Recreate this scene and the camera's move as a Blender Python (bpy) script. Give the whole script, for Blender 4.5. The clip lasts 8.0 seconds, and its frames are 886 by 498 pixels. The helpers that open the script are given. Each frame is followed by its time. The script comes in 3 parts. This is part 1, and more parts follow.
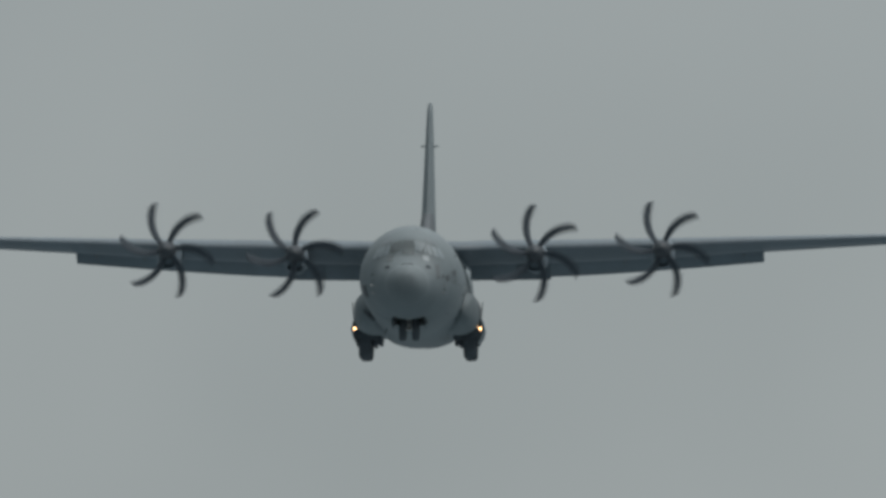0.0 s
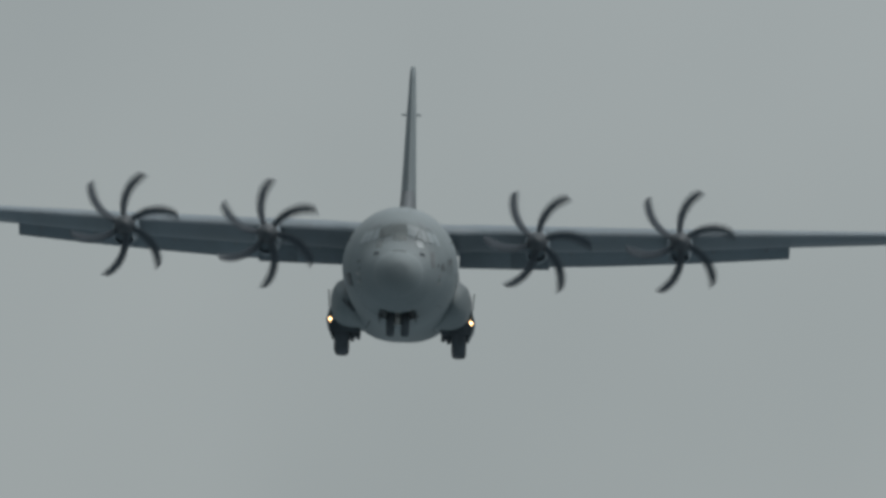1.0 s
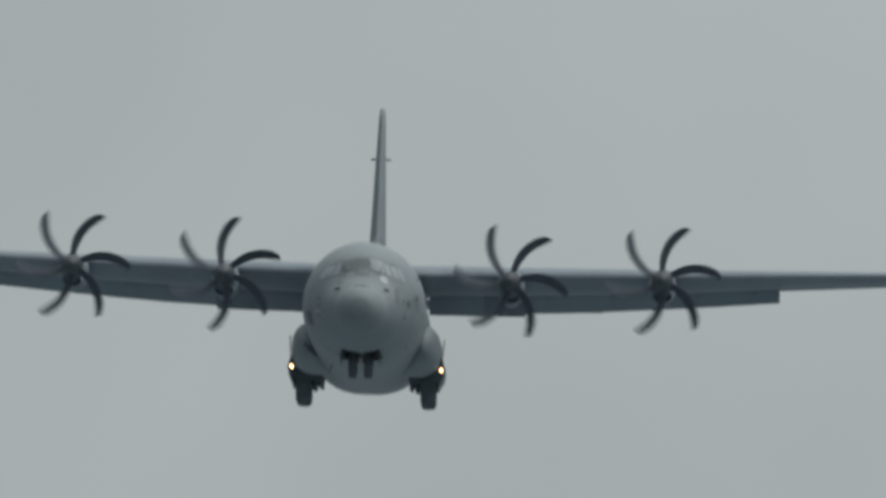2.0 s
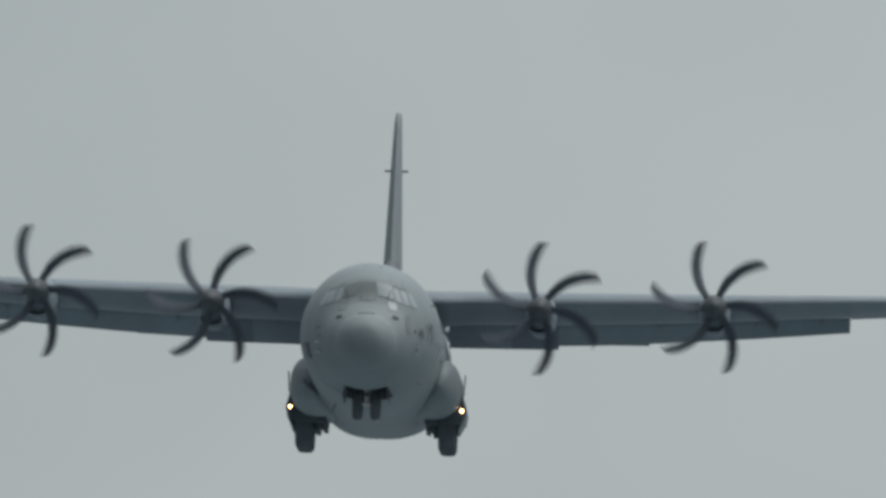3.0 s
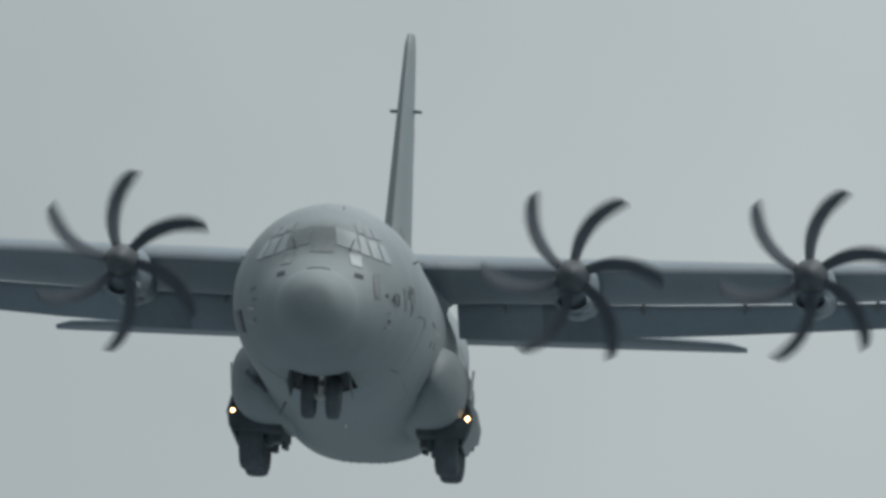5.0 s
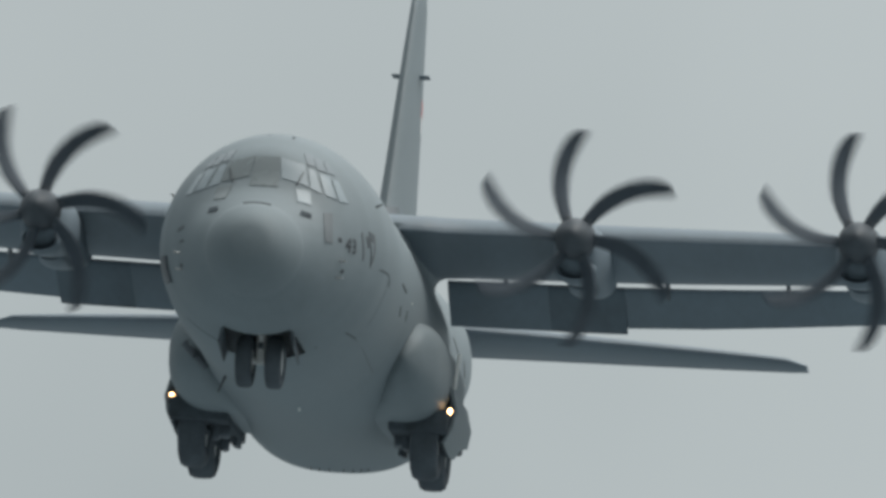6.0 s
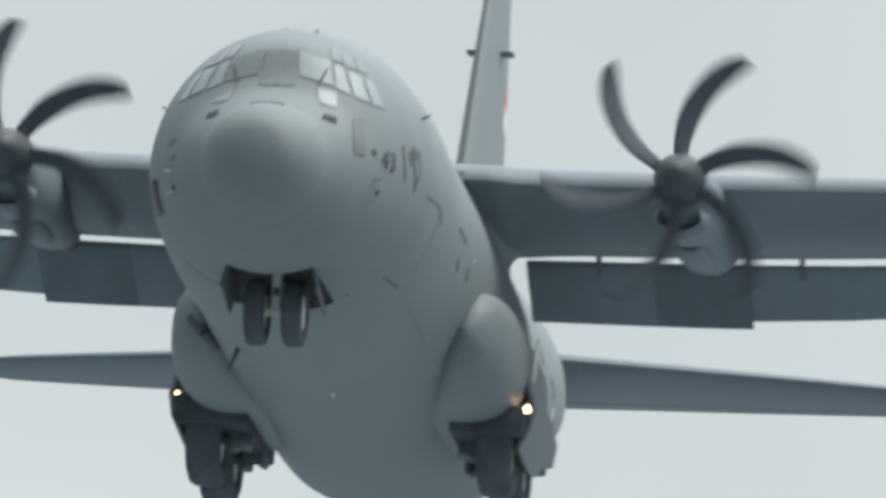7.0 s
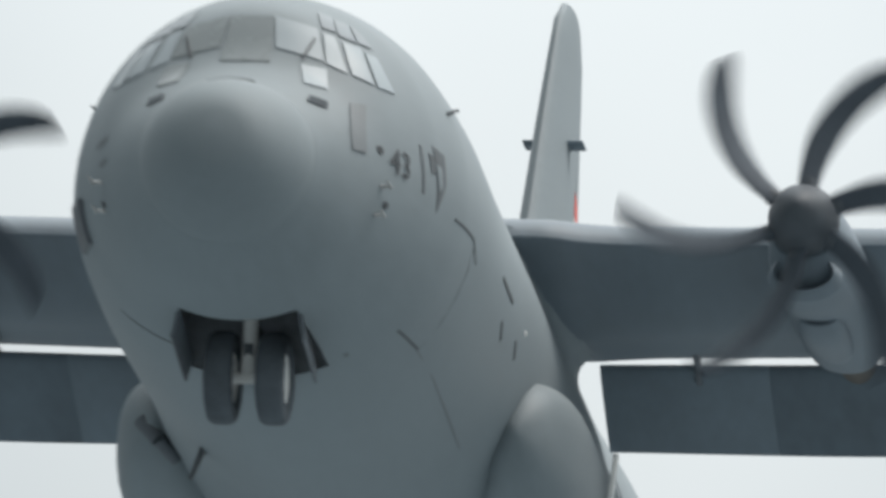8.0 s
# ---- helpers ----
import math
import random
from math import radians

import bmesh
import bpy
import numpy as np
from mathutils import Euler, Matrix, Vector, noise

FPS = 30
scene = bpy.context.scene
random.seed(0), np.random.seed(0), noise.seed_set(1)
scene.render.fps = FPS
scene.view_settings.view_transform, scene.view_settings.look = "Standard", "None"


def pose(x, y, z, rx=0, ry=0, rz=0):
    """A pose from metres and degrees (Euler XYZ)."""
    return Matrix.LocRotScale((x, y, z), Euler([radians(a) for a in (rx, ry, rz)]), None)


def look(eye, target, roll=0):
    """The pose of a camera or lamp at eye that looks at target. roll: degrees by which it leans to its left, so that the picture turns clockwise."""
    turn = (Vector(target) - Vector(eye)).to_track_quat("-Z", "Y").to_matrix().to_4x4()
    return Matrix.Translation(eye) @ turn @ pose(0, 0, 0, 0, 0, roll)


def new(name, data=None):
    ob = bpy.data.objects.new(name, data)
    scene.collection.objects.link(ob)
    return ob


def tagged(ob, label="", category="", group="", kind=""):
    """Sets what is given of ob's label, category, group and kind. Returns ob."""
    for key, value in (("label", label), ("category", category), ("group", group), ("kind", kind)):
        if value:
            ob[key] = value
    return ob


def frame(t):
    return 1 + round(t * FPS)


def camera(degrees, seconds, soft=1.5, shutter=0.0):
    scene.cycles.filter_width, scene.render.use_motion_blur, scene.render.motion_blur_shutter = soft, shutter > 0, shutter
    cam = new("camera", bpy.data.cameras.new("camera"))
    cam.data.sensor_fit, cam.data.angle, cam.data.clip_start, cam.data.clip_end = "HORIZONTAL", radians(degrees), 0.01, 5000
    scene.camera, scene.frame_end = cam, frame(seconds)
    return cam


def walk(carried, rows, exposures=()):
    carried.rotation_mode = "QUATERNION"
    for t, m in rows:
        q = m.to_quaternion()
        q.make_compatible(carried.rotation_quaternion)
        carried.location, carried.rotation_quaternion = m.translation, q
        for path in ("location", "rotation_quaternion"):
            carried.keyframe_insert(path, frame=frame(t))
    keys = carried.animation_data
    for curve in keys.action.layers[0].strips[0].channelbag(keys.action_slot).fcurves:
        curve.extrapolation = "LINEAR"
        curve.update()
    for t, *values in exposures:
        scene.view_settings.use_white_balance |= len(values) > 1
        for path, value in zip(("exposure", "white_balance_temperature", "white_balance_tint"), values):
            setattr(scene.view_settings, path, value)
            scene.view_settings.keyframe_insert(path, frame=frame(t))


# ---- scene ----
# ---- camera: a long lens, held by hand on the ground ----
cam = camera(4.0030, 8.0, soft=3.5, shutter=0.42)
walk(cam, [
    (0.0, pose(0, 0, 1.7, 96.7821, -0.0431, 1.3115)),
    (0.5, pose(0, 0, 1.7, 96.9339, -1.1052, 1.3852)),
    (1.0, pose(0, 0, 1.7, 97.3186, -1.9950, 1.4181)),
    (1.5, pose(0, 0, 1.7, 97.2770, -2.1249, 1.4444)),
    (2.0, pose(0, 0, 1.7, 97.8169, -1.8215, 1.4840)),
    (2.2, pose(0, 0, 1.7, 98.0688, -1.6655, 1.6211)),
    (3.3, pose(0, 0, 1.7, 99.0415, -1.8510, 2.2030)),
    (3.5, pose(0, 0, 1.7, 99.2406, -1.8454, 2.3067)),
    (4.0, pose(0, 0, 1.7, 99.7962, -1.6510, 2.6436)),
    (4.2, pose(0, 0, 1.7, 99.9069, -1.6108, 2.7564)),
    (5.3, pose(0, 0, 1.7, 101.4973, -3.0666, 3.3616)),
    (5.5, pose(0, 0, 1.7, 101.6775, -3.3707, 3.3297)),
    (5.8, pose(0, 0, 1.7, 102.2905, -3.8678, 3.6685)),
    (6.0, pose(0, 0, 1.7, 102.6843, -4.0831, 3.8461)),
    (6.3, pose(0, 0, 1.7, 103.4381, -4.2966, 4.2200)),
    (6.5, pose(0, 0, 1.7, 103.6126, -4.2341, 4.5757)),
    (6.8, pose(0, 0, 1.7, 104.5135, -4.1253, 5.2626)),
    (7.0, pose(0, 0, 1.7, 105.2007, -3.9754, 5.8030)),
    (7.2, pose(0, 0, 1.7, 105.7509, -3.7611, 6.6246)),
    (7.5, pose(0, 0, 1.7, 107.2310, -3.8910, 7.4733)),
    (7.7, pose(0, 0, 1.7, 108.4280, -3.6932, 8.1329)),
    (8.0, pose(0, 0, 1.7, 110.5381, -4.2386, 9.1440)),
], exposures=[(0.0, -0.13, 6430, 10), (0.5, -0.1, 6430, 10), (1.0, -0.06, 6430, 10), (1.5, 0.08, 6430, 10), (2.0, 0.14, 6430, 10),
               (3.5, 0.29, 6430, 10), (4.0, 0.32, 6430, 10), (5.5, 0.41, 6430, 10), (6.0, 0.43, 6460, 10), (6.5, 0.42, 6500, 10),
               (6.8, 0.78, 6520, 11), (7.0, 0.92, 6530, 11), (7.5, 1.25, 6580, 12), (8.0, 0.86, 6590, 13)])

# ---- world: a high bright overcast, with a weak sun behind it ----
SUN_HIGH, SUN_TURN, BRIGHT = 66, 105, 32
world = bpy.data.worlds.new("overcast")
scene.world = world
world.use_nodes = True
wn, wl = world.node_tree.nodes, world.node_tree.links
wn.clear()
w_out, w_bg, w_sky = wn.new("ShaderNodeOutputWorld"), wn.new("ShaderNodeBackground"), wn.new("ShaderNodeTexSky")
w_sky.sky_type, w_sky.sun_disc = "NISHITA", False
w_sky.sun_elevation, w_sky.sun_rotation = radians(SUN_HIGH), radians(SUN_TURN)
w_sky.dust_density = 6.0
w_co, w_cloud, w_ramp = wn.new("ShaderNodeTexCoord"), wn.new("ShaderNodeTexNoise"), wn.new("ShaderNodeValToRGB")
w_cloud.inputs["Scale"].default_value, w_cloud.inputs["Detail"].default_value = 14.0, 3.0
w_cloud.inputs["Roughness"].default_value = 0.45
w_ramp.color_ramp.elements[0].position, w_ramp.color_ramp.elements[1].position = 0.25, 0.8
w_ramp.color_ramp.elements[0].color = (3.42, 3.80, 3.80, 1)
w_ramp.color_ramp.elements[1].color = (4.40, 4.78, 4.73, 1)
w_mix = wn.new("ShaderNodeMix")
w_mix.data_type, w_mix.inputs[0].default_value = "RGBA", 0.9
wl.new(w_co.outputs["Generated"], w_cloud.inputs["Vector"])
wl.new(w_cloud.outputs["Fac"], w_ramp.inputs["Fac"])
wl.new(w_sky.outputs["Color"], w_mix.inputs[6])
wl.new(w_ramp.outputs["Color"], w_mix.inputs[7])
# the overcast is brighter overhead than near the horizon
w_sep, w_high = wn.new("ShaderNodeSeparateXYZ"), wn.new("ShaderNodeMapRange")
w_high.inputs[1].default_value, w_high.inputs[2].default_value = 0.3, 1.0
w_high.inputs[3].default_value, w_high.inputs[4].default_value = 1.0, 4.8
w_mul = wn.new("ShaderNodeVectorMath")
w_mul.operation = "SCALE"
wl.new(w_co.outputs["Generated"], w_sep.inputs[0])
# and brighter towards BRIGHT; the dim side behind the camera keeps the nose dark
w_dot, w_side, w_both = wn.new("ShaderNodeVectorMath"), wn.new("ShaderNodeMapRange"), wn.new("ShaderNodeMath")
w_dot.operation, w_both.operation = "DOT_PRODUCT", "MULTIPLY"
w_dot.inputs[1].default_value = (math.sin(radians(BRIGHT)), math.cos(radians(BRIGHT)), 0)
w_side.inputs[1].default_value, w_side.inputs[2].default_value = -1.0, 1.0
w_side.inputs[3].default_value, w_side.inputs[4].default_value = 0.12, 1.03
wl.new(w_co.outputs["Generated"], w_dot.inputs[0])
wl.new(w_dot.outputs["Value"], w_side.inputs[0])
wl.new(w_high.outputs[0], w_both.inputs[0])
wl.new(w_side.outputs[0], w_both.inputs[1])
wl.new(w_sep.outputs["Z"], w_high.inputs[0])
wl.new(w_mix.outputs[2], w_mul.inputs[0])
wl.new(w_both.outputs[0], w_mul.inputs["Scale"])
wl.new(w_mul.outputs[0], w_bg.inputs["Color"])
w_bg.inputs["Strength"].default_value = 0.1
wl.new(w_bg.outputs[0], w_out.inputs["Surface"])

sun = new("sun", bpy.data.lights.new("sun", "SUN"))
sun.data.energy, sun.data.angle, sun.data.color = 1.2, radians(40), (1.0, 0.97, 0.92)
sun.matrix_world = look((0, 0, 300), Vector((0, 0, 300)) - Vector((
    math.sin(radians(SUN_TURN)) * math.cos(radians(SUN_HIGH)),
    math.cos(radians(SUN_TURN)) * math.cos(radians(SUN_HIGH)), math.sin(radians(SUN_HIGH)))))


# ---- materials ----
def mat(name, colour, rough=0.5, metal=0.0, vary=0.12, big=0.6, fine=9.0, bump=0.0, streak=(1, 1, 1), coat=0.0, shine=0.3):
    """A painted or bare surface: large soft stains and fine grain in its colour and gloss, and a little relief."""
    m = bpy.data.materials.new(name)
    m.use_nodes = True
    n, l = m.node_tree.nodes, m.node_tree.links
    b = n["Principled BSDF"]
    co, mp = n.new("ShaderNodeTexCoord"), n.new("ShaderNodeMapping")
    mp.inputs["Scale"].default_value = streak
    l.new(co.outputs["Object"], mp.inputs["Vector"])
    n1, n2 = n.new("ShaderNodeTexNoise"), n.new("ShaderNodeTexNoise")
    for k, sc, de in ((n1, big, 3), (n2, fine, 6)):
        k.inputs["Scale"].default_value, k.inputs["Detail"].default_value = sc, de
        l.new(mp.outputs[0], k.inputs["Vector"])
    add = n.new("ShaderNodeMath")
    add.operation = "MULTIPLY_ADD"
    add.inputs[1].default_value = 0.4
    l.new(n2.outputs["Fac"], add.inputs[0])
    l.new(n1.outputs["Fac"], add.inputs[2])
    ramp = n.new("ShaderNodeValToRGB")
    ramp.color_ramp.elements[0].position, ramp.color_ramp.elements[1].position = 0.45, 0.95
    ramp.color_ramp.elements[0].color = (*[k * (1 - vary) for k in colour], 1)
    ramp.color_ramp.elements[1].color = (*[min(1, k * (1 + vary)) for k in colour], 1)
    l.new(add.outputs[0], ramp.inputs["Fac"])
    l.new(ramp.outputs["Color"], b.inputs["Base Color"])
    rr = n.new("ShaderNodeMapRange")
    rr.inputs[1].default_value, rr.inputs[2].default_value = 0.4, 1.0
    rr.inputs[3].default_value, rr.inputs[4].default_value = max(0.02, rough - 0.08), min(1, rough + 0.1)
    l.new(add.outputs[0], rr.inputs[0])
    l.new(rr.outputs[0], b.inputs["Roughness"])
    b.inputs["Metallic"].default_value, b.inputs["Coat Weight"].default_value = metal, coat
    b.inputs["Specular IOR Level"].default_value = shine
    if bump:
        bp = n.new("ShaderNodeBump")
        bp.inputs["Strength"].default_value, bp.inputs["Distance"].default_value = bump, 0.01
        l.new(add.outputs[0], bp.inputs["Height"])
        l.new(bp.outputs["Normal"], b.inputs["Normal"])
    return m


def glow(name, colour, power):
    m = bpy.data.materials.new(name)
    m.use_nodes = True
    b = m.node_tree.nodes["Principled BSDF"]
    b.inputs["Base Color"].default_value = (*colour, 1)
    b.inputs["Emission Color"].default_value, b.inputs["Emission Strength"].default_value = (*colour, 1), power
    return m


PAINT = mat("grey_airframe_paint", (0.184, 0.216, 0.231), 0.6, vary=0.11, big=0.5, fine=7, streak=(1, 0.25, 1), bump=0.05)
WING_PAINT = mat("grey_wing_paint", (0.147, 0.181, 0.208), 0.55, vary=0.15, big=0.7, fine=6, streak=(1, 0.3, 1), bump=0.05)
FLAP_PAINT = mat("grey_flap_paint", (0.14, 0.176, 0.203), 0.6, vary=0.16, big=0.8, fine=8, streak=(1, 0.3, 1))
RADOME_PAINT = mat("radome_paint", (0.185, 0.216, 0.230), 0.66, vary=0.07, big=0.8, fine=8)
SOOTED = mat("sooted_flap_paint", (0.10, 0.128, 0.15), 0.65, vary=0.25, big=0.9, fine=6, streak=(1, 0.3, 1))
GEAR = mat("dark_gear_paint", (0.09, 0.106, 0.12), 0.6, vary=0.3, big=3)
DARK = mat("dark_grey_paint", (0.095, 0.108, 0.12), 0.5, vary=0.2)
BLADE = mat("black_composite_blade", (0.074, 0.088, 0.104), 0.7, vary=0.2, big=2, shine=0.15)
HUB = mat("spinner_paint", (0.075, 0.086, 0.098), 0.55, vary=0.15, big=3)
RUBBER = mat("tyre_rubber", (0.075, 0.088, 0.1), 0.85, vary=0.25, big=3, fine=20, bump=0.2)
WHITE = mat("white_gear_paint", (0.72, 0.72, 0.70), 0.5, vary=0.12, big=4)
# dark tone standing for the shade in bays, intakes and scoops
RECESS_SHADE = mat("recess_shade_tone", (0.06, 0.072, 0.082), 0.9, vary=0.3, big=3)
# nose bay walls coloured pale so the shade inside is less black
WELL = mat("lifted_bay_tone", (0.56, 0.6, 0.63), 0.8, vary=0.3, big=3)
SOOT = mat("sooty_nozzle_metal", (0.12, 0.105, 0.09), 0.6, metal=0.6, vary=0.3, big=2)
BARE = mat("bare_metal_lip", (0.42, 0.42, 0.41), 0.35, metal=0.8, vary=0.15, big=3)
# pane tones hold painted sky reflections: pale, toned down on top, and dim
GLASS = mat("pale_reflection_glass", (0.236, 0.275, 0.295), 0.36, metal=0.05, vary=0.04, big=2)
GLASS_TOP = mat("toned_down_eyebrow_glass", (0.155, 0.18, 0.196), 0.35, metal=0.0, vary=0.05, big=2)
GLASS_DIM = mat("dim_reflection_glass", (0.15, 0.172, 0.178), 0.25, metal=0.12, vary=0.05, big=2)
SEAM = mat("paint_seam", (0.085, 0.096, 0.104), 0.6, vary=0.15, big=4)
PANEL = mat("darker_panel_paint", (0.145, 0.162, 0.172), 0.55, vary=0.12)
MARK = mat("dark_stencil_paint", (0.045, 0.05, 0.055), 0.6, vary=0.15, big=4)
RED = mat("red_flag_paint", (0.55, 0.05, 0.03), 0.5, vary=0.1)
FLAG_WHITE = mat("white_flag_paint", (0.75, 0.75, 0.74), 0.5, vary=0.06)
LAMP = glow("lit_landing_lamp", (1.0, 0.58, 0.27), 13.0)
BOUNCE_GROUND = mat("bounce_ground_tone", (0.172, 0.204, 0.222), 0.85, vary=0.2, big=0.02, fine=0.4)


# ---- mesh helpers ----
def part(name, bm, material, parent, label="", smooth=True):
    """Links a bmesh as one mesh object under a thing or part."""
    bmesh.ops.recalc_face_normals(bm, faces=bm.faces)
    me = bpy.data.meshes.new(name)
    bm.to_mesh(me)
    bm.free()
    me.materials.append(material)
    if smooth:
        me.shade_smooth()
        me.set_sharp_from_angle(angle=radians(40))
    ob = new(name, me)
    ob.parent = parent
    return tagged(ob, label)


def loft(rings, bm=None, closed=True, caps=True):
    """Joins rings of equally many points by faces."""
    bm = bm or bmesh.new()
    vs = [[bm.verts.new(p) for p in ring] for ring in rings]
    n = len(vs[0])
    for a, b in zip(vs, vs[1:]):
        for i in range(n if closed else n - 1):
            j = (i + 1) % n
            bm.faces.new((a[i], a[j], b[j], b[i]))
    if caps and closed:
        bm.faces.new(vs[0])
        bm.faces.new(vs[-1])
    return bm


def box(bm, m, sx, sy, sz, bevel=0.0):
    """A box of these sizes with its centre at the pose m, its edges rounded by bevel."""
    geo = bmesh.ops.create_cube(bm, size=1.0, matrix=m @ Matrix.Diagonal((sx, sy, sz, 1)))
    if bevel:
        edges = list({e for v in geo["verts"] for e in v.link_edges})
        bmesh.ops.bevel(bm, geom=edges, offset=bevel, segments=2, affect="EDGES", profile=0.5)
    return bm


def tube(bm, a, b, r1, r2=None, seg=16):
    """A round bar from a to b."""
    a, b = Vector(a), Vector(b)
    r2 = r1 if r2 is None else r2
    q = (b - a).to_track_quat("Z", "Y").to_matrix()
    rings = [[c + q @ Vector((r * math.cos(k * 2 * math.pi / seg), r * math.sin(k * 2 * math.pi / seg), 0))
              for k in range(seg)] for c, r in ((a, r1), (b, r2))]
    return loft(rings, bm)


def lathe(bm, profile, centre, axis="X", seg=40):
    """Turns a profile of (along, radius) about an axis through centre."""
    rings = []
    for s, r in profile:
        ring = []
        for k in range(seg):
            a = k * 2 * math.pi / seg
            u, v = r * math.cos(a), r * math.sin(a)
            ring.append(Vector(centre) + Vector((s, u, v) if axis == "X" else (u, s, v)))
        rings.append(ring)
    return loft(rings, bm)


def blend(rows, y):
    """Smooth values between rows (y, value, value, ...), with no overshoot."""
    ys = [r[0] for r in rows]
    if y <= ys[0]:
        return rows[0][1:]
    if y >= ys[-1]:
        return rows[-1][1:]
    i = max(k for k in range(len(ys)) if ys[k] <= y)
    i = min(i, len(ys) - 2)
    h, t = ys[i + 1] - ys[i], (y - ys[i]) / (ys[i + 1] - ys[i])

    def slope(k, c):
        if k == 0 or k == len(ys) - 1:
            a = max(1, min(k, len(ys) - 1)) if k else 1
            return (rows[a][c] - rows[a - 1][c]) / (ys[a] - ys[a - 1])
        d0 = (rows[k][c] - rows[k - 1][c]) / (ys[k] - ys[k - 1])
        d1 = (rows[k + 1][c] - rows[k][c]) / (ys[k + 1] - ys[k])
        return 0 if d0 * d1 <= 0 else 2 * d0 * d1 / (d0 + d1)
    out = []
    for c in range(1, len(rows[0])):
        p0, p1, m0, m1 = rows[i][c], rows[i + 1][c], slope(i, c) * h, slope(i + 1, c) * h
        out.append((2 * t**3 - 3 * t**2 + 1) * p0 + (t**3 - 2 * t**2 + t) * m0 + (3 * t**2 - 2 * t**3) * p1 + (t**3 - t**2) * m1)
    return out


# ---- unseen ground below the view, its tone set to light the undersides ----
bm = bmesh.new()
bmesh.ops.create_grid(bm, x_segments=8, y_segments=8, size=15000)
ground = part("ground", bm, BOUNCE_GROUND, None, smooth=False)
tagged(ground, "unseen flat ground that bounces light onto the undersides", "ground", kind="structure")

# ---- the aircraft: x to its own left, y from nose to tail, z up, in metres ----
aircraft = tagged(new("transport_aircraft"), "grey four-engined military transport aircraft with flaps and landing gear lowered",
                  "aircraft")
aircraft.empty_display_size = 2

# half width, top, bottom, height of the widest line, squareness
NOSE = [
    (-0.55, 0.02, -0.60, -0.64, -0.62, 2.0),
    (-0.53, 0.24, -0.38, -0.86, -0.62, 2.0),
    (-0.44, 0.43, -0.19, -1.05, -0.62, 2.0),
    (-0.24, 0.62, -0.01, -1.24, -0.62, 2.0),
    (0.00, 0.77, 0.12, -1.38, -0.62, 2.0),
    (0.20, 0.86, 0.18, -1.47, -0.62, 2.0),
    (0.36, 0.915, 0.20, -1.53, -0.61, 2.0),
    (0.45, 0.965, 0.245, -1.59, -0.60, 2.0),
    (0.75, 1.16, 0.40, -1.73, -0.56, 2.05),
    (1.05, 1.33, 0.60, -1.86, -0.50, 2.1),
    (1.55, 1.58, 1.32, -2.00, -0.40, 2.02),
    (1.95, 1.74, 1.56, -2.08, -0.32, 2.0),
]
HULL = NOSE + [
    (2.40, 1.90, 1.75, -2.16, -0.26, 1.98),
    (3.40, 2.08, 1.95, -2.30, -0.20, 1.96),
    (5.00, 2.13, 2.03, -2.42, -0.19, 1.95),
    (6.50, 2.12, 2.03, -2.45, -0.21, 1.92),
    (15.00, 2.10, 2.03, -2.45, -0.22, 1.92),
    (16.40, 2.09, 2.03, -2.44, -0.20, 1.95),
    (18.20, 2.08, 2.05, -2.14, -0.05, 2.0),
    (19.80, 2.05, 2.07, -1.62, 0.12, 2.1),
    (22.20, 1.88, 2.10, -0.80, 0.42, 2.3),
    (25.50, 1.30, 2.08, 0.45, 1.1, 2.4),
    (28.60, 0.62, 1.95, 1.30, 1.6, 2.0),
    (29.20, 0.10, 1.75, 1.60, 1.68, 2.0),
]


# how much squarer the belly is than the upper lobe
FLAT_BELLY = [(7.5, 0.0), (10.5, 0.4), (14.0, 0.75), (17.0, 0.6), (19.5, 0.0)]


def hull_ring(y):
    return blend(HULL, y)


def hull_point(y, a, out=0.0):
    """A point of the skin at station y; a: degrees, 0 to the aircraft's left, 90 on top; out: metres above the skin."""
    w, top, bot, mid, e = hull_ring(y)
    ca, sa = math.cos(radians(a)), math.sin(radians(a))
    if sa < 0:
        e += blend(FLAT_BELLY, y)[0]
    x = (w + out) * math.copysign(abs(ca) ** (2 / e), ca)
    z = (top - mid + out if sa > 0 else mid - bot + out) * math.copysign(abs(sa) ** (2 / e), sa) + mid
    return Vector((x, y, z))


def skin_front(x, z, out=0.008):
    """The point of the nose's skin that lies at x and z, seen from ahead."""
    lo, hi = NOSE, 6.0
    for _ in range(30):
        y = (lo + hi) / 2
        w, top, bot, mid, e = hull_ring(y)
        h = top - mid if z > mid else mid - bot
        inside = (abs(x) / w) ** e + (abs(z - mid) / h) ** e < 1
        lo, hi = (lo, y) if inside else (y, hi)
    p = Vector((x, hi, z))
    w, top, bot, mid, e = hull_ring(hi + 0.05)
    n = Vector((x / w ** 2, -0.6 / w, (z - mid) / (top - mid if z > mid else mid - bot) ** 2)).normalized()
    return p + n * out


def skin_side(y, z, side=1, out=0.008):
    """The point of the skin at station y and height z, on the left (1) or right (-1)."""
    w, top, bot, mid, e = hull_ring(y)
    h = top - mid if z > mid else mid - bot
    x = (w + out) * max(0.0, 1 - (abs(z - mid) / h) ** e) ** (1 / e)
    return Vector((side * x, y, z))


def patch(name, corners, place, material, parent, label="", n=6, thick=0.012):
    """A thin plate with four corners (u, v) laid on the skin by place(u, v, out=...)."""
    (a, b, c, d), bm = [Vector(k) for k in corners], bmesh.new()
    sheets = []
    for out in (0.002, 0.002 + thick):
        sheets.append([[bm.verts.new(place(*((a.lerp(b, i / n)).lerp(d.lerp(c, i / n), j / n)), out)) for i in range(n + 1)]
                       for j in range(n + 1)])
    lo, hi = sheets
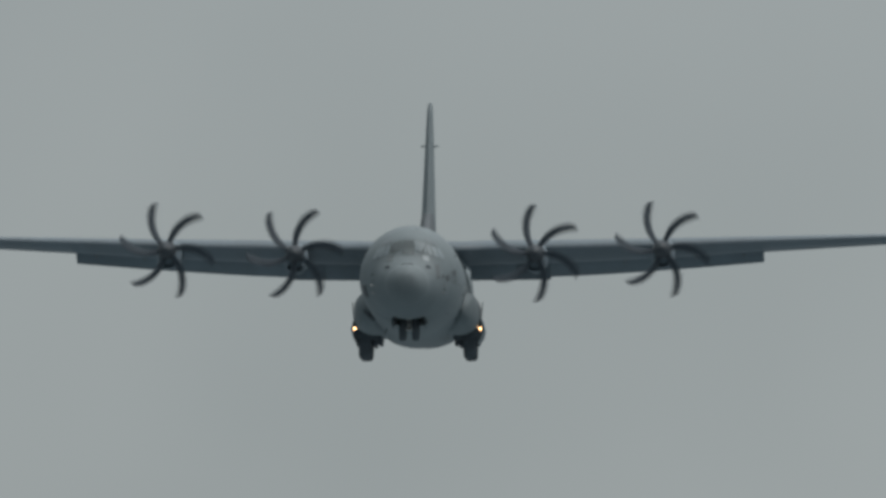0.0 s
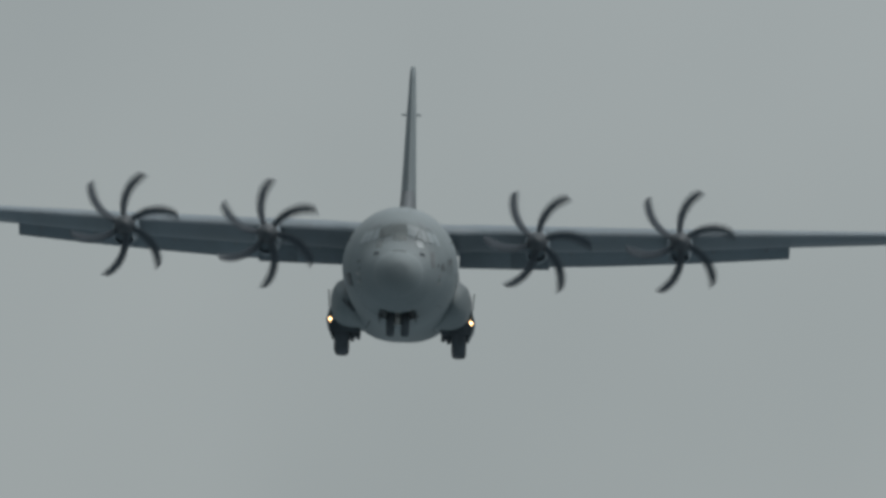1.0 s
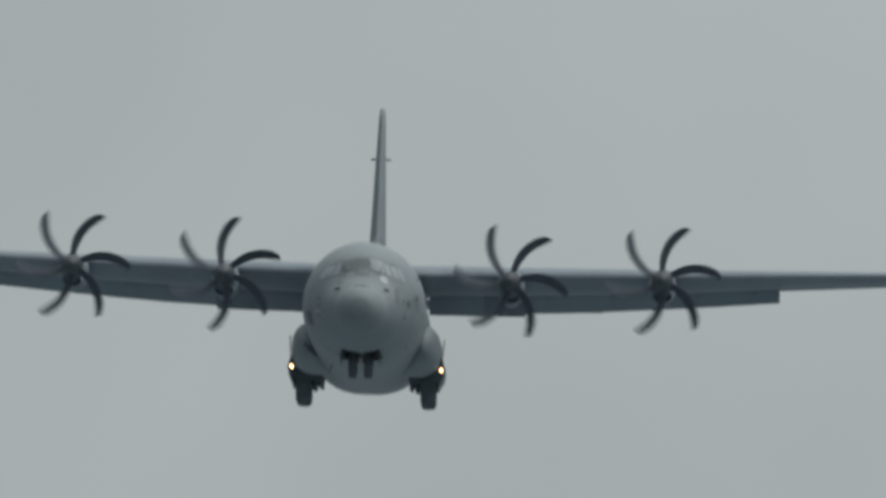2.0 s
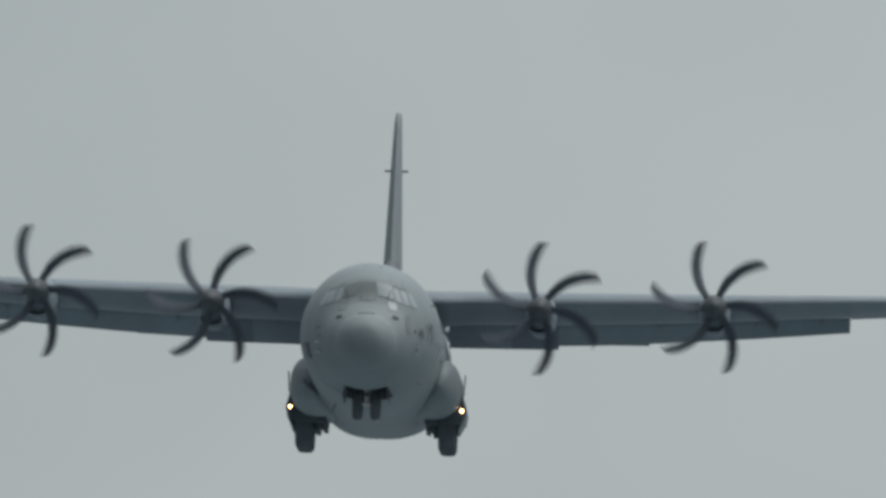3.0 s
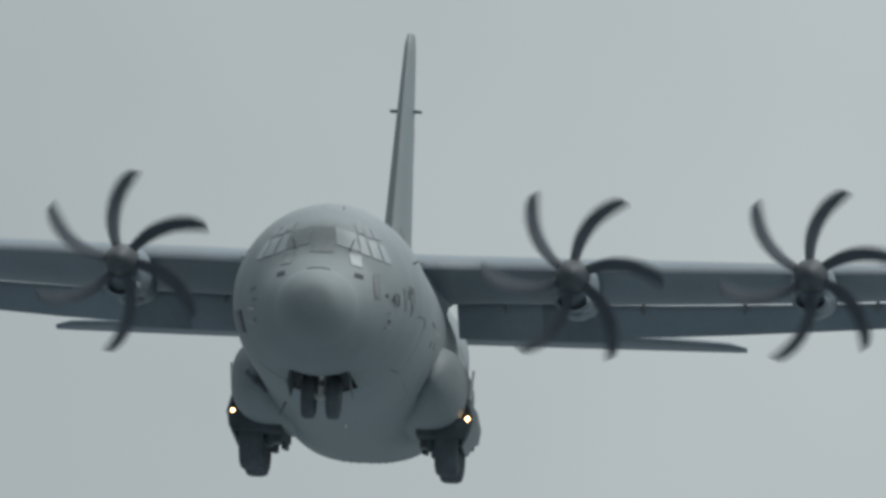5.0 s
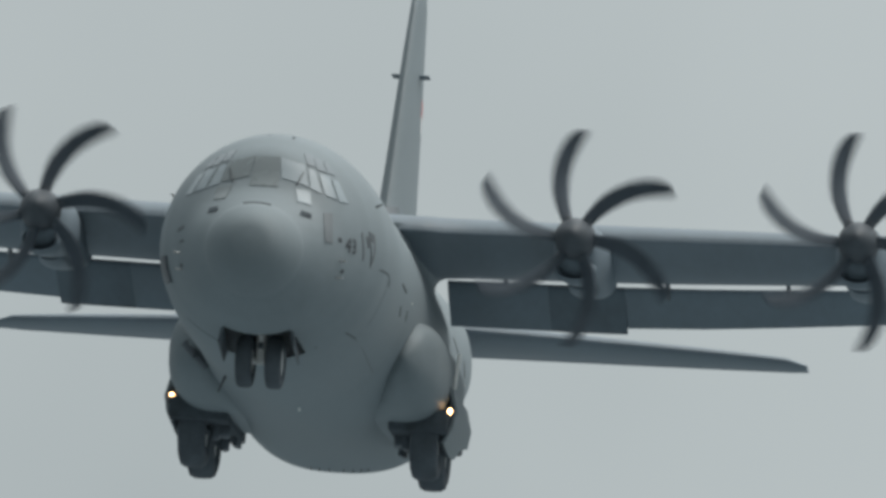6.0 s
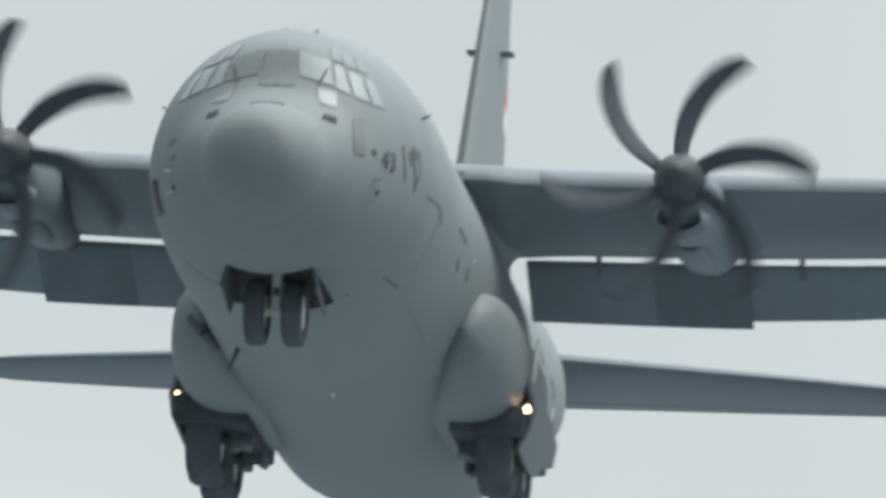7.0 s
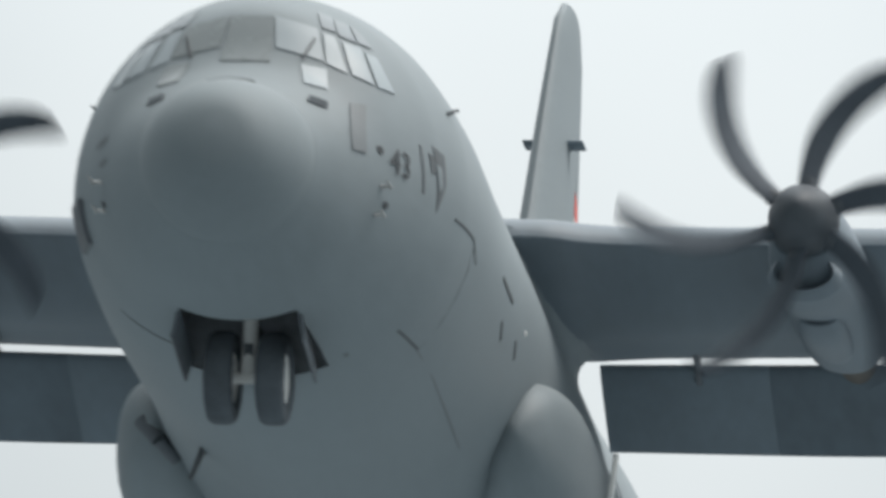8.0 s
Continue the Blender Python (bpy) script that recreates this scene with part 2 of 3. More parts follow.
    for j in range(n):
        for i in range(n):
            bm.faces.new((hi[j][i], hi[j][i + 1], hi[j + 1][i + 1], hi[j + 1][i]))
    rim = lambda s: s[0] + [s[j][n] for j in range(1, n + 1)] + s[n][n - 1::-1] + [s[j][0] for j in range(n - 1, 0, -1)]
    r0, r1 = rim(lo), rim(hi)
    for i in range(len(r0)):
        bm.faces.new((r0[i], r0[(i + 1) % len(r0)], r1[(i + 1) % len(r0)], r1[i]))
    return part(name, bm, material, parent, label)


NOSE, RADOME_END, TAIL = HULL[0][0], 0.36, HULL[-1][0]


def hull_mesh(y0, y1, step, seg=96, out=0.0):
    n = max(2, round((y1 - y0) / step))
    return loft([[hull_point(y0 + (y1 - y0) * i / n, k * 360 / seg, out) for k in range(seg)] for i in range(n + 1)])


stations = [RADOME_END + 0.05 * i for i in range(94)]
stations += [stations[-1] + (TAIL - stations[-1]) * i / 130 for i in range(1, 131)]
bm = loft([[hull_point(y, k * 3.75) for k in range(96)] for y in stations])
# the opening of the nose gear bay goes through the skin
BAY_FRONT, BAY_REAR = 1.545, 2.99
gone = [f for f in bm.faces if len(f.verts) == 4 and f.calc_center_median().z < -1 and all(
    BAY_FRONT < v.co.y < BAY_REAR and abs(v.co.x) < 1.001 * abs(hull_point(v.co.y, 292.5).x) for v in f.verts)]
bmesh.ops.delete(bm, geom=gone, context="FACES")
fuselage = part("fuselage", bm, PAINT, aircraft)
radome = part("radome", hull_mesh(NOSE, RADOME_END - 0.004, 0.025), RADOME_PAINT, aircraft, "smooth grey nose radome")


# ---- wings ----
def foil(n=26, thick=0.17, camber=0.025, cut=1.0, dip=0.0):
    """An aerofoil as points (along, up) in parts of the chord, round from the trailing edge over the top; cut: where it
    ends; dip: how far the underside sags, behind a sharper nose."""
    xs = [cut * (0.5 + 0.5 * math.cos(math.pi * i / n)) for i in range(n + 1)]

    def half(x):
        return 5 * thick * (0.2969 * math.sqrt(x) - 0.126 * x - 0.3516 * x**2 + 0.2843 * x**3 - 0.1036 * x**4)

    def mid(x):
        return camber * (1 - (2 * x - 0.8) ** 2 / (1.44 if x > 0.4 else 0.64))

    def low(x):
        v = mid(x) - half(x)
        if not dip:
            return v
        s = min(1.0, x / 0.42)
        w = 0.12 + 0.88 * s * s * (3 - 2 * s)
        sag = s * s * (3 - 2 * s) if x < 0.42 else 1 - 1.75 * (x - 0.42) / 0.34
        return w * v + (1 - w) * (mid(0.42) - half(0.42)) * s - dip * sag
    return [(x, mid(x) + half(x)) for x in xs] + [(x, low(x)) for x in reversed(xs[:-1])]


def foil_rear(n=6, thick=0.17, camber=0.025, cut=0.72):
    """The rear of the same aerofoil from cut to the trailing edge, with a rounded nose: a control surface."""
    full = foil(60, thick, camber)
    tops = [p for p in full[:61] if p[0] > cut + 0.004]
    lows = [p for p in full[61:] if p[0] > cut + 0.004]
    pick = lambda ps: [ps[round(i * (len(ps) - 1) / n)] for i in range(n + 1)]
    tops, lows = pick(tops), pick(list(reversed(lows)))
    nose = (cut + 0.002 - 0.4 * (tops[-1][1] - lows[-1][1]) * 0.2, (tops[-1][1] + lows[-1][1]) / 2)
    return tops + [nose] + list(reversed(lows))


# span, leading edge, trailing edge, height of the chord, thickness
WING = [
    (0.0, 10.1, 15.35, 1.36, 0.16),
    (1.95, 10.15, 15.32, 1.36, 0.16),
    (2.35, 10.45, 15.30, 1.39, 0.17),
    (2.9, 10.62, 15.29, 1.42, 0.174),
    (5.0, 10.63, 15.25, 1.45, 0.17),
    (10.3, 10.65, 14.75, 1.57, 0.16),
    (14.6, 10.88, 14.3, 1.74, 0.14),
    (20.0, 11.45, 13.8, 1.95, 0.12),
]


def wing_ring(x, side, cut):
    le, te, z, th = blend(WING, x)
    c = te - le
    return [Vector((side * x, le + u * c, z + v * c - 0.075 * u * c)) for u, v in foil(thick=th, cut=cut, dip=0.028 if cut == FLAP_CUT else 0.001)]


FLAP_CUT, FLAP_END, TIP = 0.83, 14.45, WING[-1][0]


def build_wing(side):
    xs = [0.3, 1.9, 2.1, 2.25, 2.4, 2.6, 2.8] + [3.0 + (FLAP_END - 3.0) * i / 12 for i in range(13)]
    bm = loft([wing_ring(x, side, FLAP_CUT) for x in xs])
    xs = [FLAP_END + (TIP - FLAP_END) * i / 10 for i in range(11)]
    loft([wing_ring(x, side, 0.74) for x in xs], bm)
    # rounded tip
    le, te, z, th = blend(WING, TIP)
    rings = []
    for i in range(6):
        s = math.cos(i / 5 * math.pi / 2) * 0.98 + 0.02
        rings.append([Vector((side * (TIP + 0.25 * math.sin(i / 5 * math.pi / 2)), le + (te - le) * (0.5 + (u - 0.5) * (0.7 + 0.3 * s)),
                              z - 0.075 * u * (te - le) + v * (te - le) * s)) for u, v in foil(thick=th, dip=0.001)])
    loft(rings, bm)
    wing = part("wing", bm, WING_PAINT, aircraft)
    rings = []
    for x in xs:
        le, te, z, th = blend(WING, x)
        c = te - le
        rings.append([Vector((side * min(x + 0.01, TIP), le + u * c, z + v * c - 0.075 * u * c)) for u, v in foil_rear(thick=th, cut=0.74)])
    part("aileron", loft(rings), WING_PAINT, wing)
    return wing


def build_flap(side, x0, x1, inner, material, label):
    """One flap, run out behind the wing and turned down."""
    rings = []
    for i in range(7):
        x = x0 + (x1 - x0) * i / 6
        y0, z0, y1, z1 = blend(FLAPS, x)
        if not inner:
            y1, z1 = y1 - 0.10, z1 + 0.10
        d = Vector((0, y1 - y0, z1 - z0))
        c = d.length
        d.normalize()
        up = Vector((0, -d.z, d.y))
        rings.append([Vector((side * x, y0, z0)) + d * (u * c) + up * (v * c) for u, v in foil(14, 0.13, 0.03)])
    bm = loft(rings)
    return part("flap", bm, material, aircraft, label)


# span, then y and z of the flap's nose and of its rear edge
FLAPS = [
    (2.08, 14.42, 1.065, 15.66, 0.38),
    (5.44, 14.38, 1.105, 15.82, 0.43),
    (10.3, 14.08, 1.27, 15.15, 0.66),
    (14.45, 13.75, 1.49, 14.40, 0.95),
]
wings = {}
for side in (1, -1):
    wings[side] = build_wing(side)
    build_flap(side, FLAPS[0][0], 4.0, True, FLAP_PAINT, "lowered grey wing flap")
    build_flap(side, 4.002, 5.46, True, SOOTED, "lowered wing flap sooted by the exhaust")
    build_flap(side, 5.462, FLAPS[-1][0], False, FLAP_PAINT, "lowered grey wing flap")
    # fillet between the wing's underside and the hull, rounded off ahead of the leading edge
    rings = []
    for i in range(25):
        t = i / 24
        y = 10.12 + 4.0 * t
        le, te, z, th = blend(WING, 2.6)
        c, u = te - le, (y - le) / (te - le)
        under = sorted(foil(40, th, cut=FLAP_CUT, dip=0.028)[41:], key=lambda p: abs(p[0] - u))[0]
        zl = z + under[1] * c - 0.075 * max(0, u) * c
        q = min(1.0, t / 0.22)
        q = math.sqrt(q * (2 - q))
        h = 0.06 + 0.40 * q + 0.22 * max(0.0, t - 0.5)
        w, top, bot, mid, e = hull_ring(y)
        hx = lambda k: w * (1 - min(0.98, abs(k - mid) / (top - mid if k > mid else mid - bot)) ** e) ** (1 / e)
        a, m, o = Vector((hx(zl - h), zl - h)), Vector((hx(zl) + 0.02, zl - 0.02)), Vector((hx(zl) + 0.06 + 0.52 * q, zl + 0.012))
        arc = [a * (1 - s) ** 2 + m * 2 * s * (1 - s) + o * s * s for s in [k / 8 for k in range(9)]]
        ring = arc + [Vector((o.x, zl + 0.08)), Vector((a.x - 0.12, zl + 0.08)), Vector((a.x - 0.12, zl - h))]
        rings.append([Vector((side * p.x, y, p.y)) for p in ring])
    part("wing_root_fairing", loft(rings), PAINT, wings[side])
    # hinge arms in the slot between wing and flap
    for x in (3.2, 6.3, 8.6, 11.6, 13.6):
        y0, z0, y1, z1 = blend(FLAPS, x)
        bm = box(bmesh.new(), pose(side * x, y0 - 0.15, z0 + 0.03, -25), 0.07, 0.75, 0.16, 0.02)
        part("flap_track", bm, DARK, aircraft)

# fillet where the wing meets the hull
for side in (1, -1):
    rings = []
    for i in range(25):
        t = i / 24
        y = 9.3 + 6.3 * t
        s = math.sin(math.pi * t) ** 0.6
        rings.append([Vector((side * (0.88 + (0.3 + 0.70 * s) * math.cos(a)), y, 1.2 - 0.05 * t + (0.2 + 0.36 * s) * math.sin(a)))
                      for a in [k * 2 * math.pi / 28 for k in range(28)]])
    part("wing_fillet", loft(rings), PAINT, aircraft)


# ---- engines ----
def build_nacelle(side, hx, hy, hz):
    base = Vector((side * hx, hy, hz))
    # along, half width, top, bottom
    rows = [(0.18, 0.36, 0.34, -0.40), (0.5, 0.42, 0.40, -0.72), (1.1, 0.46, 0.46, -0.71), (2.0, 0.48, 0.52, -0.62),
            (3.2, 0.48, 0.60, -0.56), (4.6, 0.45, 0.50, -0.45), (5.9, 0.22, 0.30, -0.10), (6.3, 0.08, 0.15, 0.02)]
    rings = []
    for i in range(31):
        y = 0.18 + 6.12 * i / 30
        w, top, bot = blend(rows, y)
        mid = (top + bot) / 2
        h = (top - bot) / 2
        rings.append([base + Vector((w * math.copysign(abs(math.cos(a)) ** 0.85, math.cos(a)), y,
                                     mid + h * math.copysign(abs(math.sin(a)) ** 0.85, math.sin(a))))
                      for a in [k * 2 * math.pi / 36 for k in range(36)]])
    nacelle = part("engine_nacelle", loft(rings), WING_PAINT, aircraft)

    # chin intake: a rounded lip, its throat a plug coloured as shade
    def oval(y, w, h, z):
        return [base + Vector((w * math.cos(a), y, z + h * math.sin(a))) for a in [k * 2 * math.pi / 28 for k in range(28)]]
    lip = loft([oval(0.50, 0.41, 0.27, -0.52), oval(0.30, 0.36, 0.235, -0.52), oval(0.25, 0.33, 0.21, -0.52),
                oval(0.28, 0.30, 0.18, -0.52), oval(0.50, 0.27, 0.16, -0.52)], caps=False)
    part("intake_lip", lip, WING_PAINT, nacelle)
    part("intake_shade_plug", loft([oval(0.42, 0.285, 0.17, -0.52), oval(0.52, 0.28, 0.165, -0.52)]), RECESS_SHADE, nacelle)
    # oil cooler scoop below
    rows2 = [(1.9, 0.20, 0.10), (2.0, 0.24, 0.13), (2.6, 0.27, 0.16), (3.6, 0.22, 0.12), (4.2, 0.1, 0.05)]
    rings = []
    for i in range(13):
        y = 1.9 + 2.3 * i / 12
        w, h = blend(rows2, y)
        rings.append(oval(y, w, h, -0.58 + 0.08 * max(0, y - 2.4)))
    part("oil_cooler_scoop", loft(rings), WING_PAINT, nacelle)
    # the scoop's mouth is closed by a plug coloured as its shade
    part("scoop_shade_plug", loft([oval(1.885, 0.16, 0.075, -0.58), oval(1.96, 0.16, 0.075, -0.58)]), RECESS_SHADE, nacelle)
    # exhaust nozzle at the rear
    noz = loft([oval(5.2, 0.26, 0.22, 0.0), oval(6.35, 0.2, 0.17, 0.02), oval(6.34, 0.17, 0.14, 0.02), oval(6.0, 0.17, 0.14, 0.02)], caps=False)
    part("exhaust_nozzle", noz, SOOT, nacelle, "sooty metal exhaust nozzle")
    return nacelle


def blade_mesh():
    """One curved blade with its tip along +x, about the origin; the shaft is the y axis."""
    rings, n = [], 22
    for i in range(n + 1):
        s = i / n
        r = 0.28 + (2.05 - 0.28) * s
        sweep = radians(28) * (1 - s ** 1.35) - radians(1.0)
        chord = blend([(0, 0.26), (0.12, 0.31), (0.4, 0.41), (0.75, 0.41), (0.93, 0.32), (1.0, 0.13)], s)[0]
        th = 0.13 * (1 - s) ** 1.5 + 0.028
        turn = radians(56 - 30 * s)
        c = Vector((r * math.cos(sweep), 0, r * math.sin(sweep)))
        tang = Vector((-math.sin(sweep), 0, math.cos(sweep)))
        along = tang * math.cos(turn) + Vector((0, -1, 0)) * math.sin(turn)
        up = tang * math.sin(turn) + Vector((0, 1, 0)) * math.cos(turn)
        ring = []
        for k in range(16):
            a = k * 2 * math.pi / 16
            ring.append(c + along * (chord / 2 * math.cos(a)) + up * (th / 2 * math.sin(a) * (1 - 0.3 * math.cos(a))))
        rings.append(ring)
    bm = loft(rings)
    bmesh.ops.recalc_face_normals(bm, faces=bm.faces)
    me = bpy.data.meshes.new("propeller_blade")
    bm.to_mesh(me)
    bm.free()
    me.materials.append(BLADE)
    me.shade_smooth()
    return me


BLADE_MESH = blade_mesh()


def build_propeller():
    spin = lathe(bmesh.new(), [(-0.62, 0.01), (-0.60, 0.07), (-0.54, 0.14), (-0.42, 0.235), (-0.25, 0.32), (-0.05, 0.375),
                               (0.12, 0.39), (0.16, 0.37)], (0, 0, 0), "Y", 36)
    p = part("propeller", spin, HUB, aircraft, "dark spinner with six curved black blades")
    for k in range(6):
        b = new("propeller_blade", BLADE_MESH)
        b.parent = p
        b.matrix_basis = pose(0, 0, 0, 0, -60 * k, 0)
        cuff = tube(bmesh.new(), (0.25, 0, 0.0), (0.46, 0, 0.0), 0.105, 0.09, 14)
        c = part("blade_cuff", cuff, HUB, p)
        c.matrix_basis = pose(0, 0, 0, 0, -60 * k - 28 * 0.93, 0)
    return p


HUBS = [(-1, 10.29, 7.81, 1.23), (-1, 5.00, 8.36, 1.10), (1, 5.00, 8.36, 1.10), (1, 10.29, 7.81, 1.23)]
propellers = []
for side, hx, hy, hz in HUBS:
    build_nacelle(side, hx, hy, hz)
    propellers.append(build_propeller())


# ---- tail ----
def tail_surface(name, rows, upright, side, material, thick, n=14, moving="rudder"):
    """A fin or tailplane from rows (along the span, leading edge, trailing edge, height or offset)."""
    s0, s1 = rows[0][0], rows[-1][0]
    fixed, rear = [], []
    for i in range(n + 1):
        s = s0 + (s1 - s0) * i / n
        le, te, off = blend(rows, s)
        c = te - le
        at = lambda u, v: Vector((off + v * c, le + u * c, s)) if upright else Vector((side * s, le + u * c, off + v * c))
        fixed.append([at(u, v) for u, v in foil(16, thick, 0.0, 0.70)])
        rear.append([at(u, v) for u, v in foil_rear(6, thick, 0.0, 0.70)])
    surface = part(name, loft(fixed), material, aircraft)
    part(moving, loft(rear), material, surface)
    return surface


FIN = [
    (1.6, 20.6, 28.2, 0.0),
    (3.0, 21.6, 27.9, 0.0),
    (8.0, 24.5, 27.1, 0.0),
    (8.4, 24.78, 27.0, 0.0),
    (8.55, 25.1, 26.8, 0.0),
]
STAB = [
    (0.4, 24.05, 28.35, 1.58),
    (7.4, 25.6, 27.55, 1.53),
    (7.95, 25.8, 27.35, 1.51),
    (8.15, 26.2, 27.1, 1.49),
]
fin = tail_surface("vertical_fin", FIN, True, 1, PAINT, 0.10, 24)
for side in (1, -1):
    tail_surface("tailplane", STAB, False, side, WING_PAINT, 0.11, 20, "elevator")
# navigation antennas on the fin
for side in (1, -1):
    vx, vy, vz = 0.35, 24.87, 6.665
    bm = box(bmesh.new(), pose(side * (vx - 0.11), vy, vz), 0.27, 0.36, 0.04, 0.016)
    part("fin_antenna", bm, FLAP_PAINT, fin)
# dorsal fillet ahead of the fin
rings = []
for i in range(15):
    t = i / 14
    y = 16.6 + 5.8 * t
    top = hull_ring(y)[1]
    h, w = 0.05 + 1.72 * t ** 2.2, 0.1 + 0.22 * t
    rings.append([Vector((w * math.cos(a), y, top - 0.25 + (h + 0.25) * (0.5 + 0.5 * math.sin(a)))) for a in [k * 2 * math.pi / 20 for k in range(20)]])
part("dorsal_fillet", loft(rings), DARK, aircraft, "dark dorsal fillet ahead of the fin")

# ---- landing gear fairings ----
# half width, half height, middle out, middle up
SPONSON = [
    (8.4, 0.05, 0.06, 1.98, -1.30),
    (8.6, 0.28, 0.38, 1.98, -1.28),
    (9.1, 0.48, 0.66, 1.97, -1.25),
    (10.0, 0.72, 0.86, 1.87, -1.26),
    (11.0, 0.96, 0.93, 1.65, -1.26),
    (12.0, 1.07, 0.94, 1.56, -1.26),
    (13.4, 1.05, 0.94, 1.56, -1.26),
    (14.3, 0.92, 0.82, 1.64, -1.20),
    (15.2, 0.66, 0.58, 1.70, -1.10),
    (16.3, 0.05, 0.06, 1.6, -1.0),
]


def sponson_ring(y, side, out=0.0, seg=36):
    w, h, x, z = blend(SPONSON, y)
    return [Vector((side * (x + (w + out) * math.copysign(abs(math.cos(a)) ** 0.8, math.cos(a))), y,
                    z + (h + out) * math.copysign(abs(math.sin(a)) ** 0.8, math.sin(a)))) for a in [k * 2 * math.pi / seg for k in range(seg)]]


def build_wheel(name, x, y, z, r, half, side):
    k = half
    prof = [(-k * 0.55, r * 0.50), (-k * 0.85, r * 0.62), (-k, r * 0.78), (-k * 0.86, r * 0.93), (-k * 0.55, r * 0.99), (0, r),
            (k * 0.55, r * 0.99), (k * 0.86, r * 0.93), (k, r * 0.78), (k * 0.85, r * 0.62), (k * 0.55, r * 0.50)]
    w = part(name, lathe(bmesh.new(), prof, (x, y, z), "X", 44), RUBBER, aircraft)
    rim = lathe(bmesh.new(), [(-k * 0.62, r * 0.12), (-k * 0.62, r * 0.3), (-k * 0.5, r * 0.42), (-k * 0.72, r * 0.52), (k * 0.72, r * 0.52),
                              (k * 0.5, r * 0.42), (k * 0.62, r * 0.3), (k * 0.62, r * 0.12)], (x, y, z), "X", 32)
    part("wheel_rim", rim, WHITE, w, "white wheel rim")
    return w


for side in (1, -1):
    n = 44
    y0, y1 = SPONSON[0][0], SPONSON[-1][0]
    part("gear_fairing", loft([sponson_ring(y0 + (y1 - y0) * i / n, side) for i in range(n + 1)]), PAINT, aircraft)
    # in place of the open bay: a block coloured dark as its shade
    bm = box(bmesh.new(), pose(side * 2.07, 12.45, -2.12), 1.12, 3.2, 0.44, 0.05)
    part("bay_shade_block", bm, RECESS_SHADE, aircraft)
    # wheels one behind the other on their oleo legs
    for y in (11.63, 13.15):
        build_wheel("main_wheel", side * 2.19, y, -2.44, 0.71, 0.27, side)
        bm = tube(bmesh.new(), (side * 1.84, y, -1.6), (side * 1.84, y, -2.44 + 0.1), 0.10)
        tube(bm, (side * 1.84, y, -2.44 + 0.5), (side * 1.84, y, -2.44 - 0.1), 0.075)
        tube(bm, (side * 1.78, y, -2.44), (side * 2.2, y, -2.44), 0.075)
        box(bm, pose(side * 1.80, y + 0.02, -2.44 + 0.02), 0.16, 0.36, 0.36, 0.05)
        part("oleo_leg", bm, GEAR, aircraft)
    # drag link and brake lines between the legs
    bm = tube(bmesh.new(), (side * 1.76, 11.63, -2.44 + 0.12), (side * 1.76, 13.15, -2.44 + 0.12), 0.05)
    tube(bm, (side * 1.72, 11.63 - 0.1, -1.9), (side * 1.70, 11.63 + 0.5, -2.44 + 0.15), 0.035)
    box(bm, pose(side * 1.66, 11.63 + 0.2, -2.42, 0, 0, 8), 0.22, 0.5, 0.20, 0.03)
    box(bm, pose(side * 1.58, 13.15 + 0.1, -2.35, 0, 0, -8), 0.10, 0.4, 0.34, 0.03)
    part("drag_link", bm, GEAR, aircraft)
    # outer door hanging beside the wheels, with the lamp on its front edge
    rings, liner = [], []
    for i in range(13):
        t = i / 12
        y = 11.15 + 3.0 * t
        low = -2.5 - 0.1 * math.sin(math.pi * t) + 0.3 * t ** 4
        outer = [(2.52, -1.35), (2.66, -1.45), (2.76, -1.85), (2.71, -2.18), (2.55, low)]
        inner = [(2.51, low + 0.03), (2.66, -2.15), (2.71, -1.85), (2.61, -1.52), (2.48, -1.42)]
        rings.append([Vector((side * x, y, z)) for x, z in outer + inner])
        liner.append([Vector((side * (x - 0.012), y, z)) for x, z in inner] + [Vector((side * (x - 0.05), y, z)) for x, z in reversed(inner)])
    door = part("main_gear_door", loft(rings), PAINT, aircraft, "open grey main gear door")
    # inner skin coloured dark for the shade behind the door
    part("door_inner_shade", loft(liner), RECESS_SHADE, door, "inner face of the door, coloured dark as shade")
    bm = lathe(bmesh.new(), [(-0.05, 0.12), (0.0, 0.135), (0.10, 0.12), (0.16, 0.05)], (side * 2.64, 11.24, -1.88), "Y", 28)
    lamp = part("landing_light", bm, DARK, aircraft, "lit warm landing light")
    bm = lathe(bmesh.new(), [(-0.09, 0.01), (-0.086, 0.033), (-0.074, 0.05), (-0.045, 0.057)], (side * 2.64, 11.24, -1.88), "Y", 28)
    part("lens", bm, LAMP, lamp, "glowing warm lens")

# ---- nose gear ----
nx, ny, nz = 0.27, 2.55, -2.35
for side in (1, -1):
    build_wheel("nose_wheel", side * nx, ny, nz, 0.49, 0.155, side)
bm = tube(bmesh.new(), (0, ny - 0.10, -1.15), (0, ny - 0.04, nz + 0.02), 0.085)
tube(bm, (-nx, ny, nz), (nx, ny, nz), 0.06)
tube(bm, (0, ny - 0.12, nz + 0.55), (0, ny - 0.02, nz + 0.1), 0.03)
part("nose_oleo_leg", bm, WHITE, aircraft, "white nose gear leg")
bm = tube(bmesh.new(), (0, ny + 0.1, nz + 0.6), (0, ny + 1.0, -1.75), 0.05)
box(bm, pose(0, ny - 0.1, nz + 0.22, 20), 0.10, 0.06, 0.24, 0.015)
part("drag_strut", bm, DARK, aircraft)
# bay and its doors
def belly(y, x, out):
    w, top, bot, mid, e = hull_ring(y)
    return Vector((x, y, mid - (mid - bot) * (1 - (abs(x) / w) ** e) ** (1 / e) - out - 0.006))


W0, W1 = BAY_FRONT, BAY_REAR
bm = bmesh.new()
